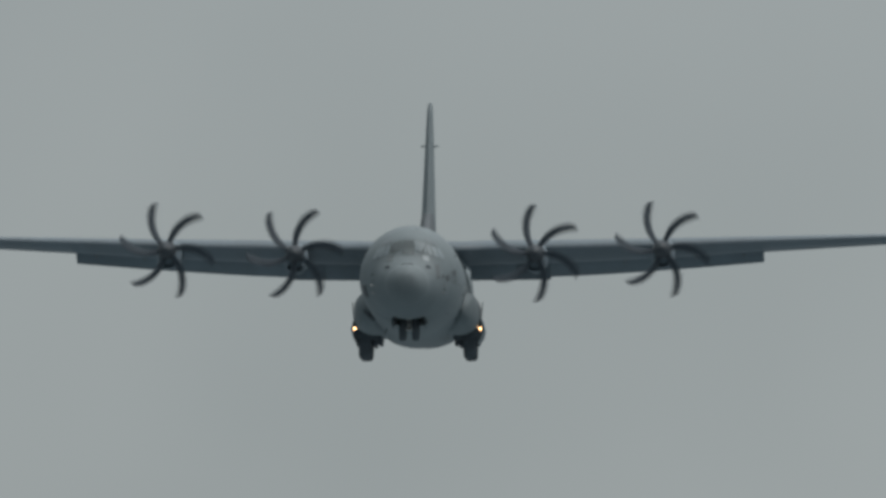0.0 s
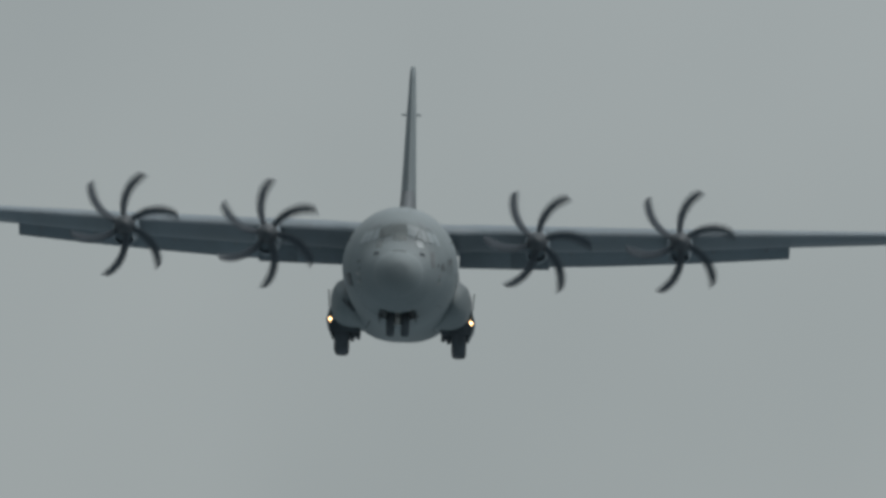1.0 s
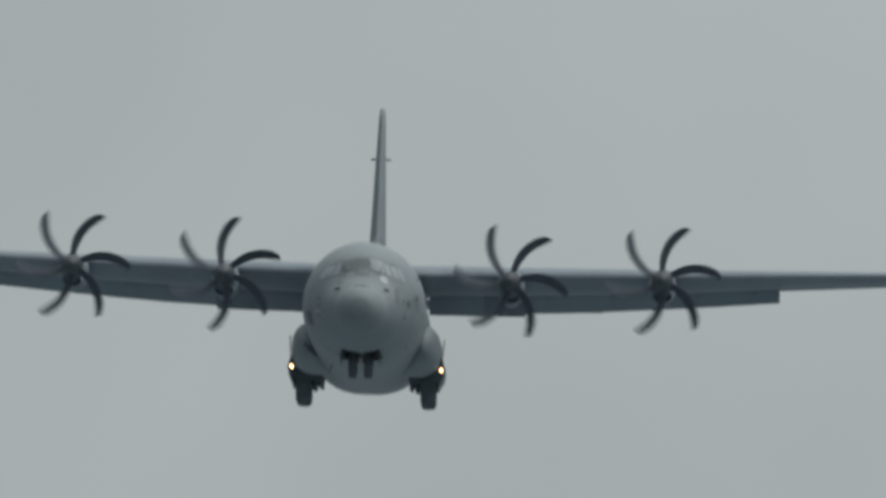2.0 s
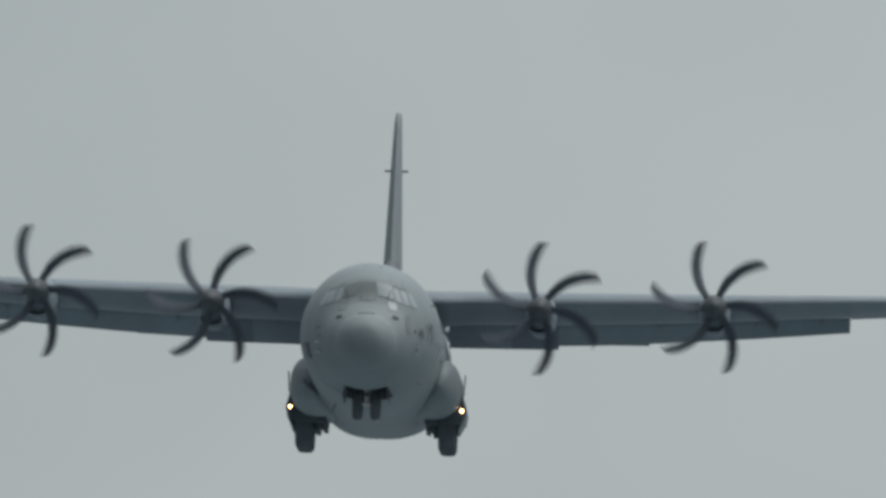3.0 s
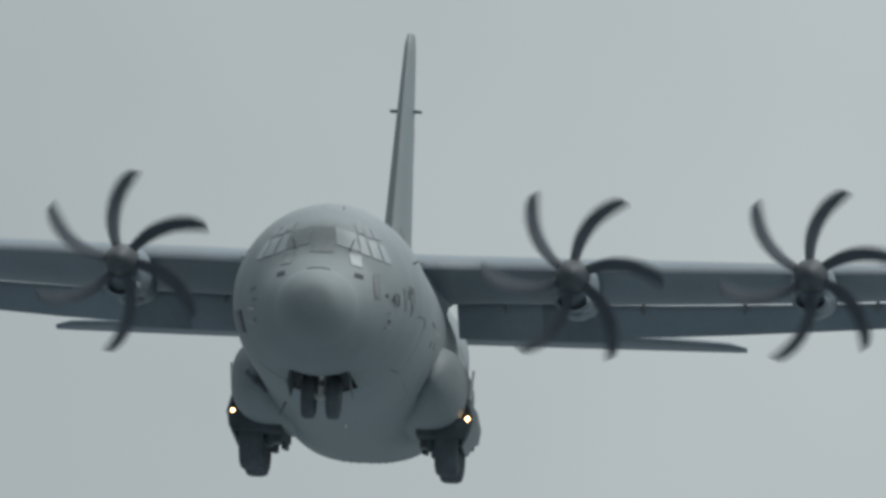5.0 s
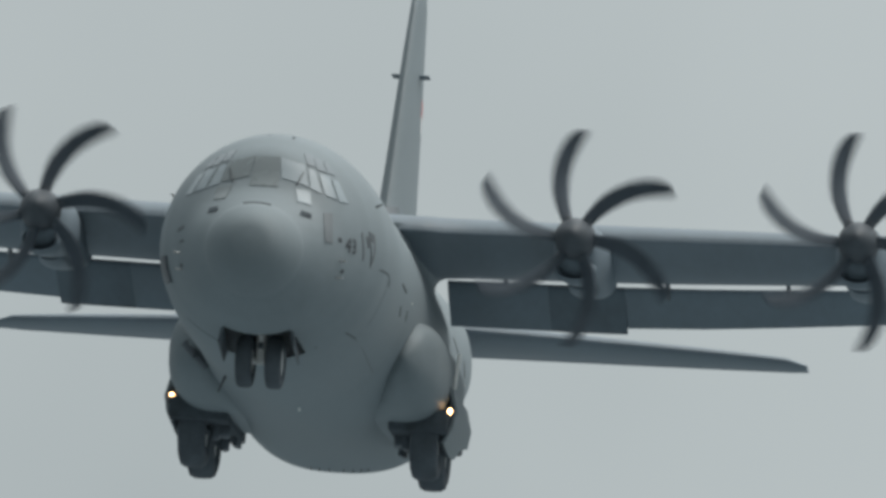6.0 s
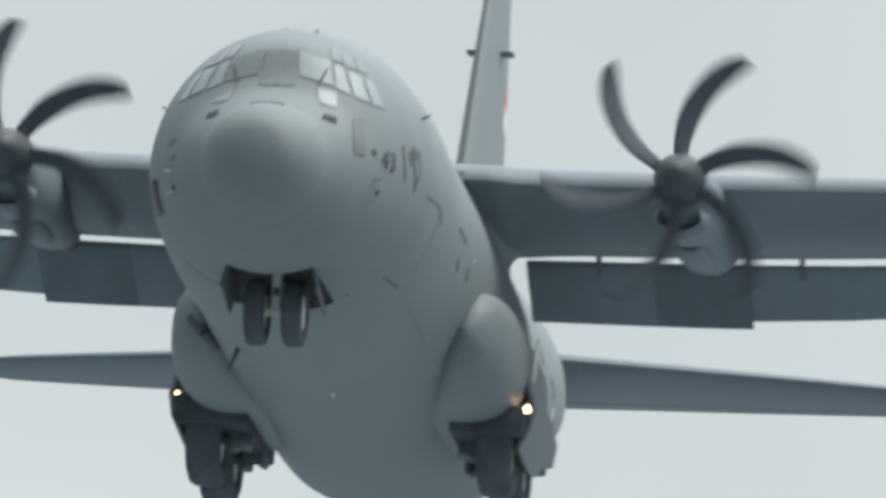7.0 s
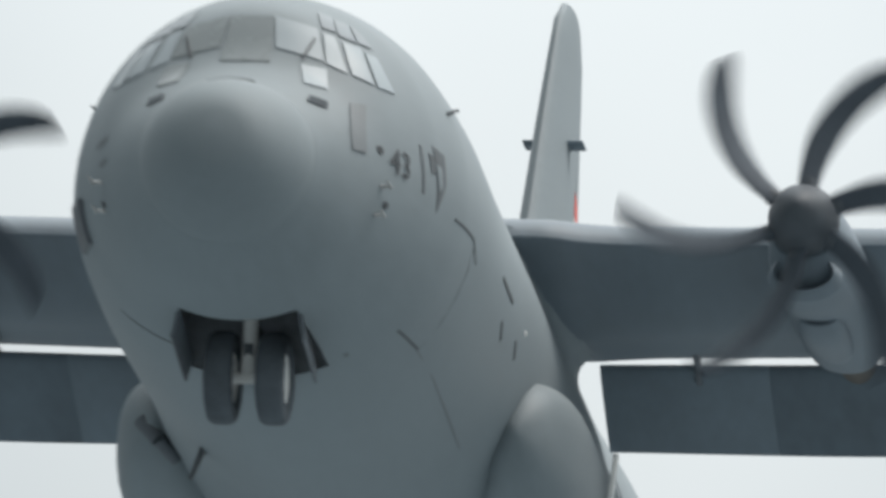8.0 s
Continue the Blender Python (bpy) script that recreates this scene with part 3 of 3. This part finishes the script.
rim = [(-0.86 + 1.72 * k / 10, W0 - 0.06) for k in range(10)] + [(0.86, W0 - 0.06 + (W1 - W0 + 0.16) * k / 8) for k in range(8)]
rim += [(-x, W1 + W0 + 0.04 - y) for x, y in rim]
lo = [bm.verts.new((x, y, belly(y, x, -0.02).z)) for x, y in rim]
hi = [bm.verts.new((x, y, -1.48)) for x, y in rim]
bm.faces.new(hi)
for i in range(len(lo)):
    k = (i + 1) % len(lo)
    bm.faces.new((lo[i], lo[k], hi[k], hi[i]))
bmesh.ops.solidify(bm, geom=bm.faces[:], thickness=0.02)
part("nose_gear_bay", bm, WELL, fuselage, "open nose gear bay, walls coloured pale to lift its shade", smooth=False)
for side in (1, -1):
    rings = []
    for i in range(9):
        y = W0 + 0.12 + (W1 - W0 - 0.45) * i / 8
        zt = belly(y, 0.64, 0).z + 0.03
        rings.append([Vector((side * x, y, zt + z)) for x, z in ((0.61, 0.02), (0.65, 0.0), (0.70, -0.28), (0.68, -0.31), (0.66, -0.28), (0.60, -0.03))])
    part("nose_gear_door", loft(rings), GEAR, aircraft, "open dark grey nose gear door")

# ---- cockpit glazing ----
def pane(corners, material, name="cockpit_window"):
    patch(name, corners, lambda x, z, out: skin_front(x, z, out + 0.005), material, fuselage, n=6, thick=0.008)


def mirror(side, corners):
    return [(side * u, v) for u, v in corners]


# centre and some right-hand panes are coloured dimmer, as if reflecting less sky
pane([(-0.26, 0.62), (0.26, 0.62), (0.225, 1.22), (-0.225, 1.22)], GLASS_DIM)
for side in (1, -1):
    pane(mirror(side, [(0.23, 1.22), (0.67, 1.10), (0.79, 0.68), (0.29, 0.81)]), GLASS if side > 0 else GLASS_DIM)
    pane(mirror(side, [(0.73, 1.05), (0.85, 1.01), (1.03, 0.57), (0.82, 0.65)]), GLASS)
    pane(mirror(side, [(0.93, 0.97), (1.10, 0.94), (1.29, 0.50), (1.08, 0.56)]), GLASS)
    pane(mirror(side, [(1.15, 0.90), (1.25, 0.89), (1.47, 0.49), (1.33, 0.48)]), GLASS)
    pane(mirror(side, [(0.61, 1.37), (0.75, 1.34), (0.85, 1.09), (0.71, 1.12)]), GLASS_TOP)
    pane(mirror(side, [(0.78, 1.30), (0.89, 1.29), (1.05, 1.01), (0.88, 1.05)]), GLASS_TOP)
    pane(mirror(side, [(0.94, 1.26), (1.05, 1.19), (1.19, 1.00), (1.06, 1.02)]), GLASS_TOP)
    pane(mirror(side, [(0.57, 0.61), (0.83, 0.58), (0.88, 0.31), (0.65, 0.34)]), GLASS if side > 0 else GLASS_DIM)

# ---- markings and small fittings ----
def strip(a, b, width, material, parent, name, side=1, label="", thick=0.006):
    """A narrow band on the side of the hull from a to b, each (y, z)."""
    a, b = Vector(a), Vector(b)
    n = Vector((-(b - a).y, (b - a).x)).normalized() * (width / 2)
    return patch(name, [a - n, b - n, b + n, a + n], lambda y, z, out: skin_side(y, z, side, out), material, parent, label, 4, thick)


def disc(y, z, r, material, parent, name, side=1, label=""):
    bm = bmesh.new()
    ring = [bm.verts.new(skin_side(y + r * math.cos(k * math.pi / 8), z + r * math.sin(k * math.pi / 8), side, 0.012)) for k in range(16)]
    low = [bm.verts.new(skin_side(y + r * math.cos(k * math.pi / 8), z + r * math.sin(k * math.pi / 8), side, -0.01)) for k in range(16)]
    bm.faces.new(ring)
    for k in range(16):
        bm.faces.new((ring[k], ring[(k + 1) % 16], low[(k + 1) % 16], low[k]))
    return part(name, bm, material, parent, label)


# the number on the nose, laid on the skin
curve = bpy.data.curves.new("number", "FONT")
curve.body, curve.size = "43", 0.39
tmp = new("number", curve)
flat = bpy.data.meshes.new_from_object(tmp.evaluated_get(bpy.context.evaluated_depsgraph_get()))
bpy.data.objects.remove(tmp)
bm = bmesh.new()
bm.from_mesh(flat)
bmesh.ops.subdivide_edges(bm, edges=bm.edges, cuts=1)
for v in bm.verts:
    v.co = skin_side(1.40 + v.co.x * 0.95, -0.43 + v.co.y, 1, 0.02)
part("number", bm, MARK, fuselage, "dark painted number 43")

# a badge behind it: plain shapes
strip((1.99, 0.02), (2.07, -0.48), 0.04, SEAM, fuselage, "badge", label="dark edge of a painted badge")
patch("badge", [(2.24, 0.08), (2.52, 0.06), (2.55, -0.26), (2.40, -0.58)], lambda y, z, out: skin_side(y, z, 1, out), SEAM, fuselage,
      "dark painted shield badge", thick=0.006)
patch("badge", [(2.14, -0.02), (2.26, -0.02), (2.30, -0.20), (2.20, -0.22)], lambda y, z, out: skin_side(y, z, 1, out), SEAM, fuselage, thick=0.006)
patch("badge", [(2.28, -0.10), (2.42, -0.10), (2.46, -0.30), (2.38, -0.36)], lambda y, z, out: skin_side(y, z, 1, out + 0.008), PAINT, fuselage,
      "pale field of the badge", thick=0.004)

# static ports, probes and scoops on the nose
disc(1.26, -0.25, 0.045, MARK, fuselage, "static_port")
disc(1.43, -0.79, 0.04, MARK, fuselage, "static_port")
disc(1.30, -0.86, 0.035, MARK, fuselage, "static_port", -1)
for side in (1, -1):
    for y, z in ((1.30, -0.63), (1.32, -0.93)):
        p = skin_side(y, z, side, 0)
        bm = tube(bmesh.new(), p, p + Vector((side * 0.10, -0.02, 0)), 0.022, 0.016, 10)
        tube(bm, p + Vector((side * 0.10, 0.04, 0)), p + Vector((side * 0.10, -0.20, 0)), 0.017, 0.012, 10)
        part("pitot_probe", bm, BARE, fuselage, "bare metal pitot probe")
    # flat patch coloured as the shade in a small scoop
    pane(mirror(side, [(0.74, 0.06), (0.93, 0.03), (0.92, 0.13), (0.75, 0.16)]), RECESS_SHADE, "scoop_shade_patch")
    # thin wiper arm on the windscreen
    a, b = skin_front(side * 0.57, 0.67, 0.03), skin_front(side * 0.66, 0.95, 0.03)
    part("wiper", tube(bmesh.new(), a, b, 0.012, 0.009, 8), MARK, fuselage)
bm = bmesh.new()
for k in range(8):
    tube(bm, hull_point(0.27, 74 + 4 * k, 0.006), hull_point(0.27, 78.2 + 4 * k, 0.006), 0.02, seg=8)
part("radome_hinge_slot", bm, MARK, fuselage, "dark slot above the radome")
pane([(1.11, 0.19), (1.25, 0.22), (1.32, -0.35), (1.20, -0.37)], PANEL, "access_panel")

# crew door and its seams
strip((2.94, -0.50), (3.80, -0.46), 0.026, SEAM, fuselage, "crew_door_seam")
strip((3.80, -0.46), (4.15, -0.64), 0.024, SEAM, fuselage, "crew_door_seam")
strip((3.12, -1.66), (3.92, -1.64), 0.026, SEAM, fuselage, "crew_door_seam")
strip((3.90, -0.52), (3.95, -1.62), 0.016, PANEL, fuselage, "crew_door_seam")
strip((3.95, -1.65), (8.3, -1.75), 0.016, PANEL, fuselage, "hull_seam")
# small dark marks and white dots along the side
strip((5.92, -0.30), (6.76, -0.33), 0.045, MARK, fuselage, "side_vent")
strip((6.34, -0.66), (6.56, -0.80), 0.05, MARK, fuselage, "side_vent")
strip((7.40, -0.58), (7.56, -0.74), 0.05, MARK, fuselage, "side_vent")
strip((8.45, -0.60), (8.60, -0.76), 0.05, MARK, fuselage, "side_vent")
disc(8.55, -0.84, 0.035, WHITE, fuselage, "side_dot")
disc(7.9, -0.36, 0.03, WHITE, fuselage, "side_dot")
# vents on the rear of the left side
strip((16.7, 0.30), (17.5, 0.10), 0.05, MARK, fuselage, "side_vent")
strip((18.6, 0.10), (19.1, -0.10), 0.09, MARK, fuselage, "side_vent")
strip((19.3, -0.26), (19.7, -0.46), 0.10, WHITE, fuselage, "side_stencil")
# dark blister window low on the right side
patch("side_window", [(2.10, -0.58), (2.62, -0.55), (2.66, -1.02), (2.14, -1.05)], lambda y, z, out: skin_side(y, z, -1, out), DARK, fuselage,
      "dark side window", thick=0.05)
strip((1.25, -0.16), (1.50, -0.20), 0.07, DARK, fuselage, "stencil", -1)
strip((1.15, -0.42), (1.34, -0.44), 0.05, DARK, fuselage, "stencil", -1)


def blade_antenna(x, y, z, h, c, turn, material, name="blade_antenna"):
    """A small swept blade standing on the skin; turn: degrees that it leans from upright."""
    rings = []
    for s in (0, 0.5, 0.9, 1):
        cc = c * (1 - 0.45 * s)
        rings.append([pose(x, y, z, 0, turn) @ Vector((0.022 * (1 - 0.5 * s) * math.sin(a), 0.4 * h * s + cc / 2 * math.cos(a), h * s - 0.02))
                      for a in [k * math.pi / 6 for k in range(12)]])
    return part(name, loft(rings), material, fuselage)


p = skin_side(3.03, 0.66, 1, 0)
blade_antenna(p.x, p.y, p.z, 0.15, 0.10, 60, MARK)
p = skin_side(3.03, 0.66, -1, 0)
blade_antenna(p.x, p.y, p.z, 0.10, 0.10, -60, MARK)
for x in (-0.12, 0.32):
    blade_antenna(x, 2.5, hull_point(2.5, 90).z - 0.02, 0.055, 0.2, 0, DARK)
blade_antenna(0, 7.2, hull_point(7.2, 90).z - 0.02, 0.22, 0.3, 0, PAINT)
blade_antenna(0.17, 7.8, hull_point(7.8, 270).z + 0.02, 0.08, 0.14, 180, WHITE)
p = skin_side(6.4, -2.11, -1, 0)
blade_antenna(p.x, p.y, p.z, 0.34, 0.30, 205, MARK)

# a row of small strakes under the rear of the hold
for k in range(7):
    p = hull_point(16.1, 262 + 3.4 * k)
    blade_antenna(p.x, p.y, p.z + 0.01, 0.08, 0.16, 180, DARK, "strake")

# drains, hatches and seams of the belly
def belly_skin(x, y, out):
    w, top, bot, mid, e = hull_ring(y)
    return Vector((x, y, mid - (mid - bot + out) * max(0.0, 1 - (abs(x) / w) ** e) ** (1 / e)))


def belly_strip(a, b, width, material, name, label=""):
    a, b = Vector(a), Vector(b)
    n = Vector((-(b - a).y, (b - a).x)).normalized() * (width / 2)
    return patch(name, [a - n, b - n, b + n, a + n], belly_skin, material, fuselage, label, 6, 0.006)


belly_strip((-0.74, 2.5), (-1.4, 2.68), 0.03, SEAM, "belly_seam")
for x, y in ((0.95, 2.9), (0.9, 8.6)):
    belly_strip((x, y - 0.04), (x, y + 0.04), 0.05, PANEL, "drain")

# flag on the rear of the fin's left side
def fin_skin(y, z, out):
    le, te, off = blend(FIN, z)
    u = (y - le) / (te - le)
    h = 5 * 0.10 * (0.2969 * math.sqrt(u) - 0.126 * u - 0.3516 * u**2 + 0.2843 * u**3 - 0.1036 * u**4) * (te - le)
    return Vector((h + out, y, z))


patch("flag", [(25.9, 6.38), (26.75, 6.38), (26.8, 6.06), (25.9, 6.06)], fin_skin, RED, fin, "red band of a painted flag", thick=0.005)
patch("flag", [(25.9, 6.05), (26.8, 6.05), (26.85, 5.73), (25.9, 5.73)], fin_skin, FLAG_WHITE, fin, "white band of a painted flag", thick=0.005)


# dark bars for the shade in the right gear fairing's inlet, seams at both
bm = tube(bmesh.new(), (-2.12, 8.50, -1.24), (-1.90, 8.44, -1.47), 0.085)
tube(bm, (-1.90, 8.44, -1.47), (-1.70, 8.60, -1.66), 0.075)
part("inlet_shade_bars", bm, DARK, aircraft, "dark bars standing in for the gear fairing's shaded inlet")
for side in (1, -1):
    strip((8.38, -0.86), (8.40, -1.72), 0.05, SEAM, fuselage, "fairing_seam", side)
    # white bar added for the brightly lit edge of the fairing
    bm = box(bmesh.new(), pose(side * 2.69, 11.35, -1.1, 0, 4 * side), 0.06, 0.10, 0.66, 0.018)
    part("lit_edge_strip", bm, WHITE, aircraft, "white strip standing in for a lit fairing edge")


# ---- what moves ----
def spin(hub, rows):
    """Rows of (seconds, degrees) for a propeller at its hub."""
    side, hx, hy, hz = hub
    return [(t, pose(side * hx, hy, hz, 0, -a, 0)) for t, a in rows]


def motions():
    walk(aircraft, [
        (0.0, pose(-13.300, 514.65, 62.126, 3.407, 0.070, -0.765)),
        (0.5, pose(-14.032, 489.22, 61.235, 3.595, 0.029, -0.346)),
        (1.0, pose(-14.953, 457.19, 60.112, 4.397, -0.138, 1.151)),
        (1.5, pose(-15.298, 445.20, 59.692, 4.135, -0.087, 0.696)),
        (2.0, pose(-15.750, 429.51, 59.142, 3.266, -0.123, 0.755)),
        (2.2, pose(-16.015, 420.28, 58.819, 3.893, -0.117, 0.835)),
        (3.3, pose(-17.887, 355.21, 56.537, 4.051, -0.100, 0.661)),
        (3.5, pose(-18.177, 345.14, 56.185, 4.448, -0.074, 0.600)),
        (4.0, pose(-18.916, 319.43, 55.283, 4.441, -0.025, 0.300)),
        (4.2, pose(-19.197, 309.68, 54.942, 4.845, -0.043, 0.533)),
        (5.3, pose(-20.809, 253.64, 52.977, 4.539, 0.156, -0.538)),
        (5.5, pose(-21.006, 246.77, 52.737, 4.357, 0.212, -0.861)),
        (5.8, pose(-21.456, 231.14, 52.189, 4.176, 0.243, -1.030)),
        (6.0, pose(-21.771, 220.20, 51.806, 4.130, 0.265, -1.101)),
        (6.3, pose(-22.181, 205.95, 51.306, 3.820, 0.270, -1.208)),
        (6.5, pose(-22.450, 196.60, 50.978, 3.659, 0.247, -1.155)),
        (6.8, pose(-22.924, 180.10, 50.400, 3.361, 0.136, -0.820)),
        (7.0, pose(-23.210, 170.18, 50.052, 3.241, 0.061, -0.592)),
        (7.2, pose(-23.518, 159.45, 49.676, 3.309, -0.006, -0.324)),
        (7.5, pose(-23.988, 143.11, 49.103, 3.756, -0.161, 0.367)),
        (7.7, pose(-24.245, 134.19, 48.791, 4.034, -0.277, 0.808)),
        (8.0, pose(-24.714, 117.90, 48.220, 5.100, -0.575, 1.993)),
    ])
    walk(propellers[0], spin(HUBS[0], [
        (0.0, 45.6), (0.1, 110.0), (0.2, 174.4), (0.3, 238.9), (0.4, 303.3), (0.5, 367.7),
        (0.6, 428.5), (0.7, 489.2), (0.8, 549.9), (0.9, 610.7), (1.0, 671.4), (1.1, 734.5),
        (1.2, 797.6), (1.3, 860.6), (1.4, 923.7), (1.5, 986.8), (1.6, 1053.4), (1.7, 1120.0),
        (1.8, 1186.6), (1.9, 1253.1), (2.0, 1319.7), (2.1, 1370.2), (2.2, 1420.6), (2.3, 1480.4),
        (2.4, 1540.3), (2.5, 1600.2), (2.6, 1660.1), (2.7, 1720.0), (2.8, 1779.8), (2.9, 1839.7),
        (3.0, 1899.6), (3.1, 1959.5), (3.2, 2019.4), (3.3, 2079.2), (3.4, 2154.6), (3.5, 2229.9),
        (3.6, 2291.2), (3.7, 2352.5), (3.8, 2413.9), (3.9, 2475.2), (4.0, 2536.5), (4.1, 2597.9),
        (4.2, 2659.2), (4.3, 2720.3), (4.4, 2781.6), (4.5, 2842.7), (4.6, 2903.8), (4.7, 2965.0),
        (4.8, 3026.1), (4.9, 3087.2), (5.0, 3148.4), (5.1, 3209.5), (5.2, 3270.7), (5.3, 3331.9),
        (5.4, 3393.1), (5.5, 3454.4), (5.6, 3515.7), (5.7, 3576.9), (5.8, 3638.1), (5.9, 3699.5),
        (6.0, 3760.7), (6.1, 3822.4), (6.2, 3884.2), (6.3, 3945.9), (6.4, 4007.6), (6.5, 4069.4),
        (6.6, 4129.9), (6.7, 4190.4), (6.8, 4251.0), (6.9, 4311.5), (7.0, 4372.0), (7.1, 4433.4),
        (7.2, 4494.7), (7.3, 4556.0), (7.4, 4617.4), (7.5, 4678.7), (7.6, 4740.0), (7.7, 4801.4),
        (7.8, 4862.7), (7.9, 4924.0), (8.0, 4985.4),
    ]))
    walk(propellers[1], spin(HUBS[1], [
        (0.0, 2.6), (0.1, 67.4), (0.2, 132.2), (0.3, 197.0), (0.4, 261.8), (0.5, 326.6),
        (0.6, 386.9), (0.7, 447.1), (0.8, 507.4), (0.9, 567.7), (1.0, 627.9), (1.1, 691.3),
        (1.2, 754.7), (1.3, 818.0), (1.4, 881.4), (1.5, 944.8), (1.6, 1011.5), (1.7, 1078.3),
        (1.8, 1145.0), (1.9, 1211.8), (2.0, 1278.5), (2.1, 1326.8), (2.2, 1375.1), (2.3, 1435.2),
        (2.4, 1495.3), (2.5, 1555.3), (2.6, 1615.4), (2.7, 1675.5), (2.8, 1735.6), (2.9, 1795.7),
        (3.0, 1855.8), (3.1, 1915.9), (3.2, 1976.0), (3.3, 2036.1), (3.4, 2083.5), (3.5, 2130.8),
        (3.6, 2194.6), (3.7, 2258.3), (3.8, 2322.0), (3.9, 2385.7), (4.0, 2449.4), (4.1, 2525.7),
        (4.2, 2602.0), (4.3, 2662.4), (4.4, 2722.8), (4.5, 2783.2), (4.6, 2843.5), (4.7, 2903.9),
        (4.8, 2964.2), (4.9, 3024.6), (5.0, 3085.0), (5.1, 3145.3), (5.2, 3205.8), (5.3, 3266.1),
        (5.4, 3328.6), (5.5, 3391.1), (5.6, 3455.6), (5.7, 3520.1), (5.8, 3584.5), (5.9, 3649.1),
        (6.0, 3713.6), (6.1, 3777.0), (6.2, 3840.5), (6.3, 3903.9), (6.4, 3967.4), (6.5, 4030.8),
        (6.6, 4094.9), (6.7, 4158.9), (6.8, 4222.9), (6.9, 4287.0), (7.0, 4351.0), (7.1, 4414.6),
        (7.2, 4478.2), (7.3, 4541.8), (7.4, 4605.4), (7.5, 4669.0), (7.6, 4736.9), (7.7, 4804.7),
        (7.8, 4872.6), (7.9, 4940.5), (8.0, 5008.3),
    ]))
    walk(propellers[2], spin(HUBS[2], [
        (0.0, 32.6), (0.1, 96.9), (0.2, 161.2), (0.3, 225.5), (0.4, 289.7), (0.5, 354.0),
        (0.6, 414.6), (0.7, 475.1), (0.8, 535.7), (0.9, 596.2), (1.0, 656.8), (1.1, 720.3),
        (1.2, 783.9), (1.3, 847.5), (1.4, 911.0), (1.5, 974.6), (1.6, 1041.6), (1.7, 1108.6),
        (1.8, 1175.6), (1.9, 1242.6), (2.0, 1309.6), (2.1, 1359.2), (2.2, 1408.8), (2.3, 1468.9),
        (2.4, 1528.9), (2.5, 1589.0), (2.6, 1649.1), (2.7, 1709.2), (2.8, 1769.3), (2.9, 1829.3),
        (3.0, 1889.4), (3.1, 1949.5), (3.2, 2009.6), (3.3, 2069.6), (3.4, 2145.5), (3.5, 2221.4),
        (3.6, 2286.1), (3.7, 2350.9), (3.8, 2415.6), (3.9, 2480.3), (4.0, 2545.1), (4.1, 2620.2),
        (4.2, 2695.4), (4.3, 2755.7), (4.4, 2816.1), (4.5, 2876.4), (4.6, 2936.7), (4.7, 2997.0),
        (4.8, 3057.3), (4.9, 3117.6), (5.0, 3177.9), (5.1, 3238.2), (5.2, 3298.6), (5.3, 3358.9),
        (5.4, 3422.0), (5.5, 3485.3), (5.6, 3550.3), (5.7, 3615.3), (5.8, 3680.3), (5.9, 3745.4),
        (6.0, 3810.4), (6.1, 3873.4), (6.2, 3936.5), (6.3, 3999.5), (6.4, 4062.6), (6.5, 4125.7),
        (6.6, 4189.4), (6.7, 4253.2), (6.8, 4316.9), (6.9, 4380.7), (7.0, 4444.5), (7.1, 4509.0),
        (7.2, 4573.5), (7.3, 4638.0), (7.4, 4702.5), (7.5, 4767.0), (7.6, 4833.2), (7.7, 4899.5),
        (7.8, 4965.8), (7.9, 5032.0), (8.0, 5098.3),
    ]))
    walk(propellers[3], spin(HUBS[3], [
        (0.0, 44.8), (0.1, 109.2), (0.2, 173.6), (0.3, 238.1), (0.4, 302.5), (0.5, 367.0),
        (0.6, 427.4), (0.7, 487.9), (0.8, 548.4), (0.9, 608.8), (1.0, 669.3), (1.1, 733.6),
        (1.2, 798.0), (1.3, 862.3), (1.4, 926.7), (1.5, 991.0), (1.6, 1058.1), (1.7, 1125.1),
        (1.8, 1192.2), (1.9, 1259.2), (2.0, 1326.3), (2.1, 1375.2), (2.2, 1424.2), (2.3, 1484.0),
        (2.4, 1543.8), (2.5, 1603.6), (2.6, 1663.4), (2.7, 1723.2), (2.8, 1783.0), (2.9, 1842.8),
        (3.0, 1902.6), (3.1, 1962.4), (3.2, 2022.2), (3.3, 2082.0), (3.4, 2158.9), (3.5, 2235.8),
        (3.6, 2299.3), (3.7, 2362.9), (3.8, 2426.5), (3.9, 2490.0), (4.0, 2553.6), (4.1, 2629.8),
        (4.2, 2706.0), (4.3, 2766.4), (4.4, 2827.0), (4.5, 2887.4), (4.6, 2947.9), (4.7, 3008.3),
        (4.8, 3068.8), (4.9, 3129.2), (5.0, 3189.7), (5.1, 3250.1), (5.2, 3310.7), (5.3, 3371.1),
        (5.4, 3435.3), (5.5, 3499.6), (5.6, 3562.8), (5.7, 3626.1), (5.8, 3689.3), (5.9, 3752.7),
        (6.0, 3815.9), (6.1, 3879.3), (6.2, 3942.7), (6.3, 4006.1), (6.4, 4069.5), (6.5, 4132.9),
        (6.6, 4195.1), (6.7, 4257.3), (6.8, 4319.5), (6.9, 4381.7), (7.0, 4443.9), (7.1, 4506.9),
        (7.2, 4569.9), (7.3, 4632.9), (7.4, 4695.9), (7.5, 4758.9), (7.6, 4821.9), (7.7, 4884.9),
        (7.8, 4947.9), (7.9, 5010.9), (8.0, 5073.9),
    ]))


motions()
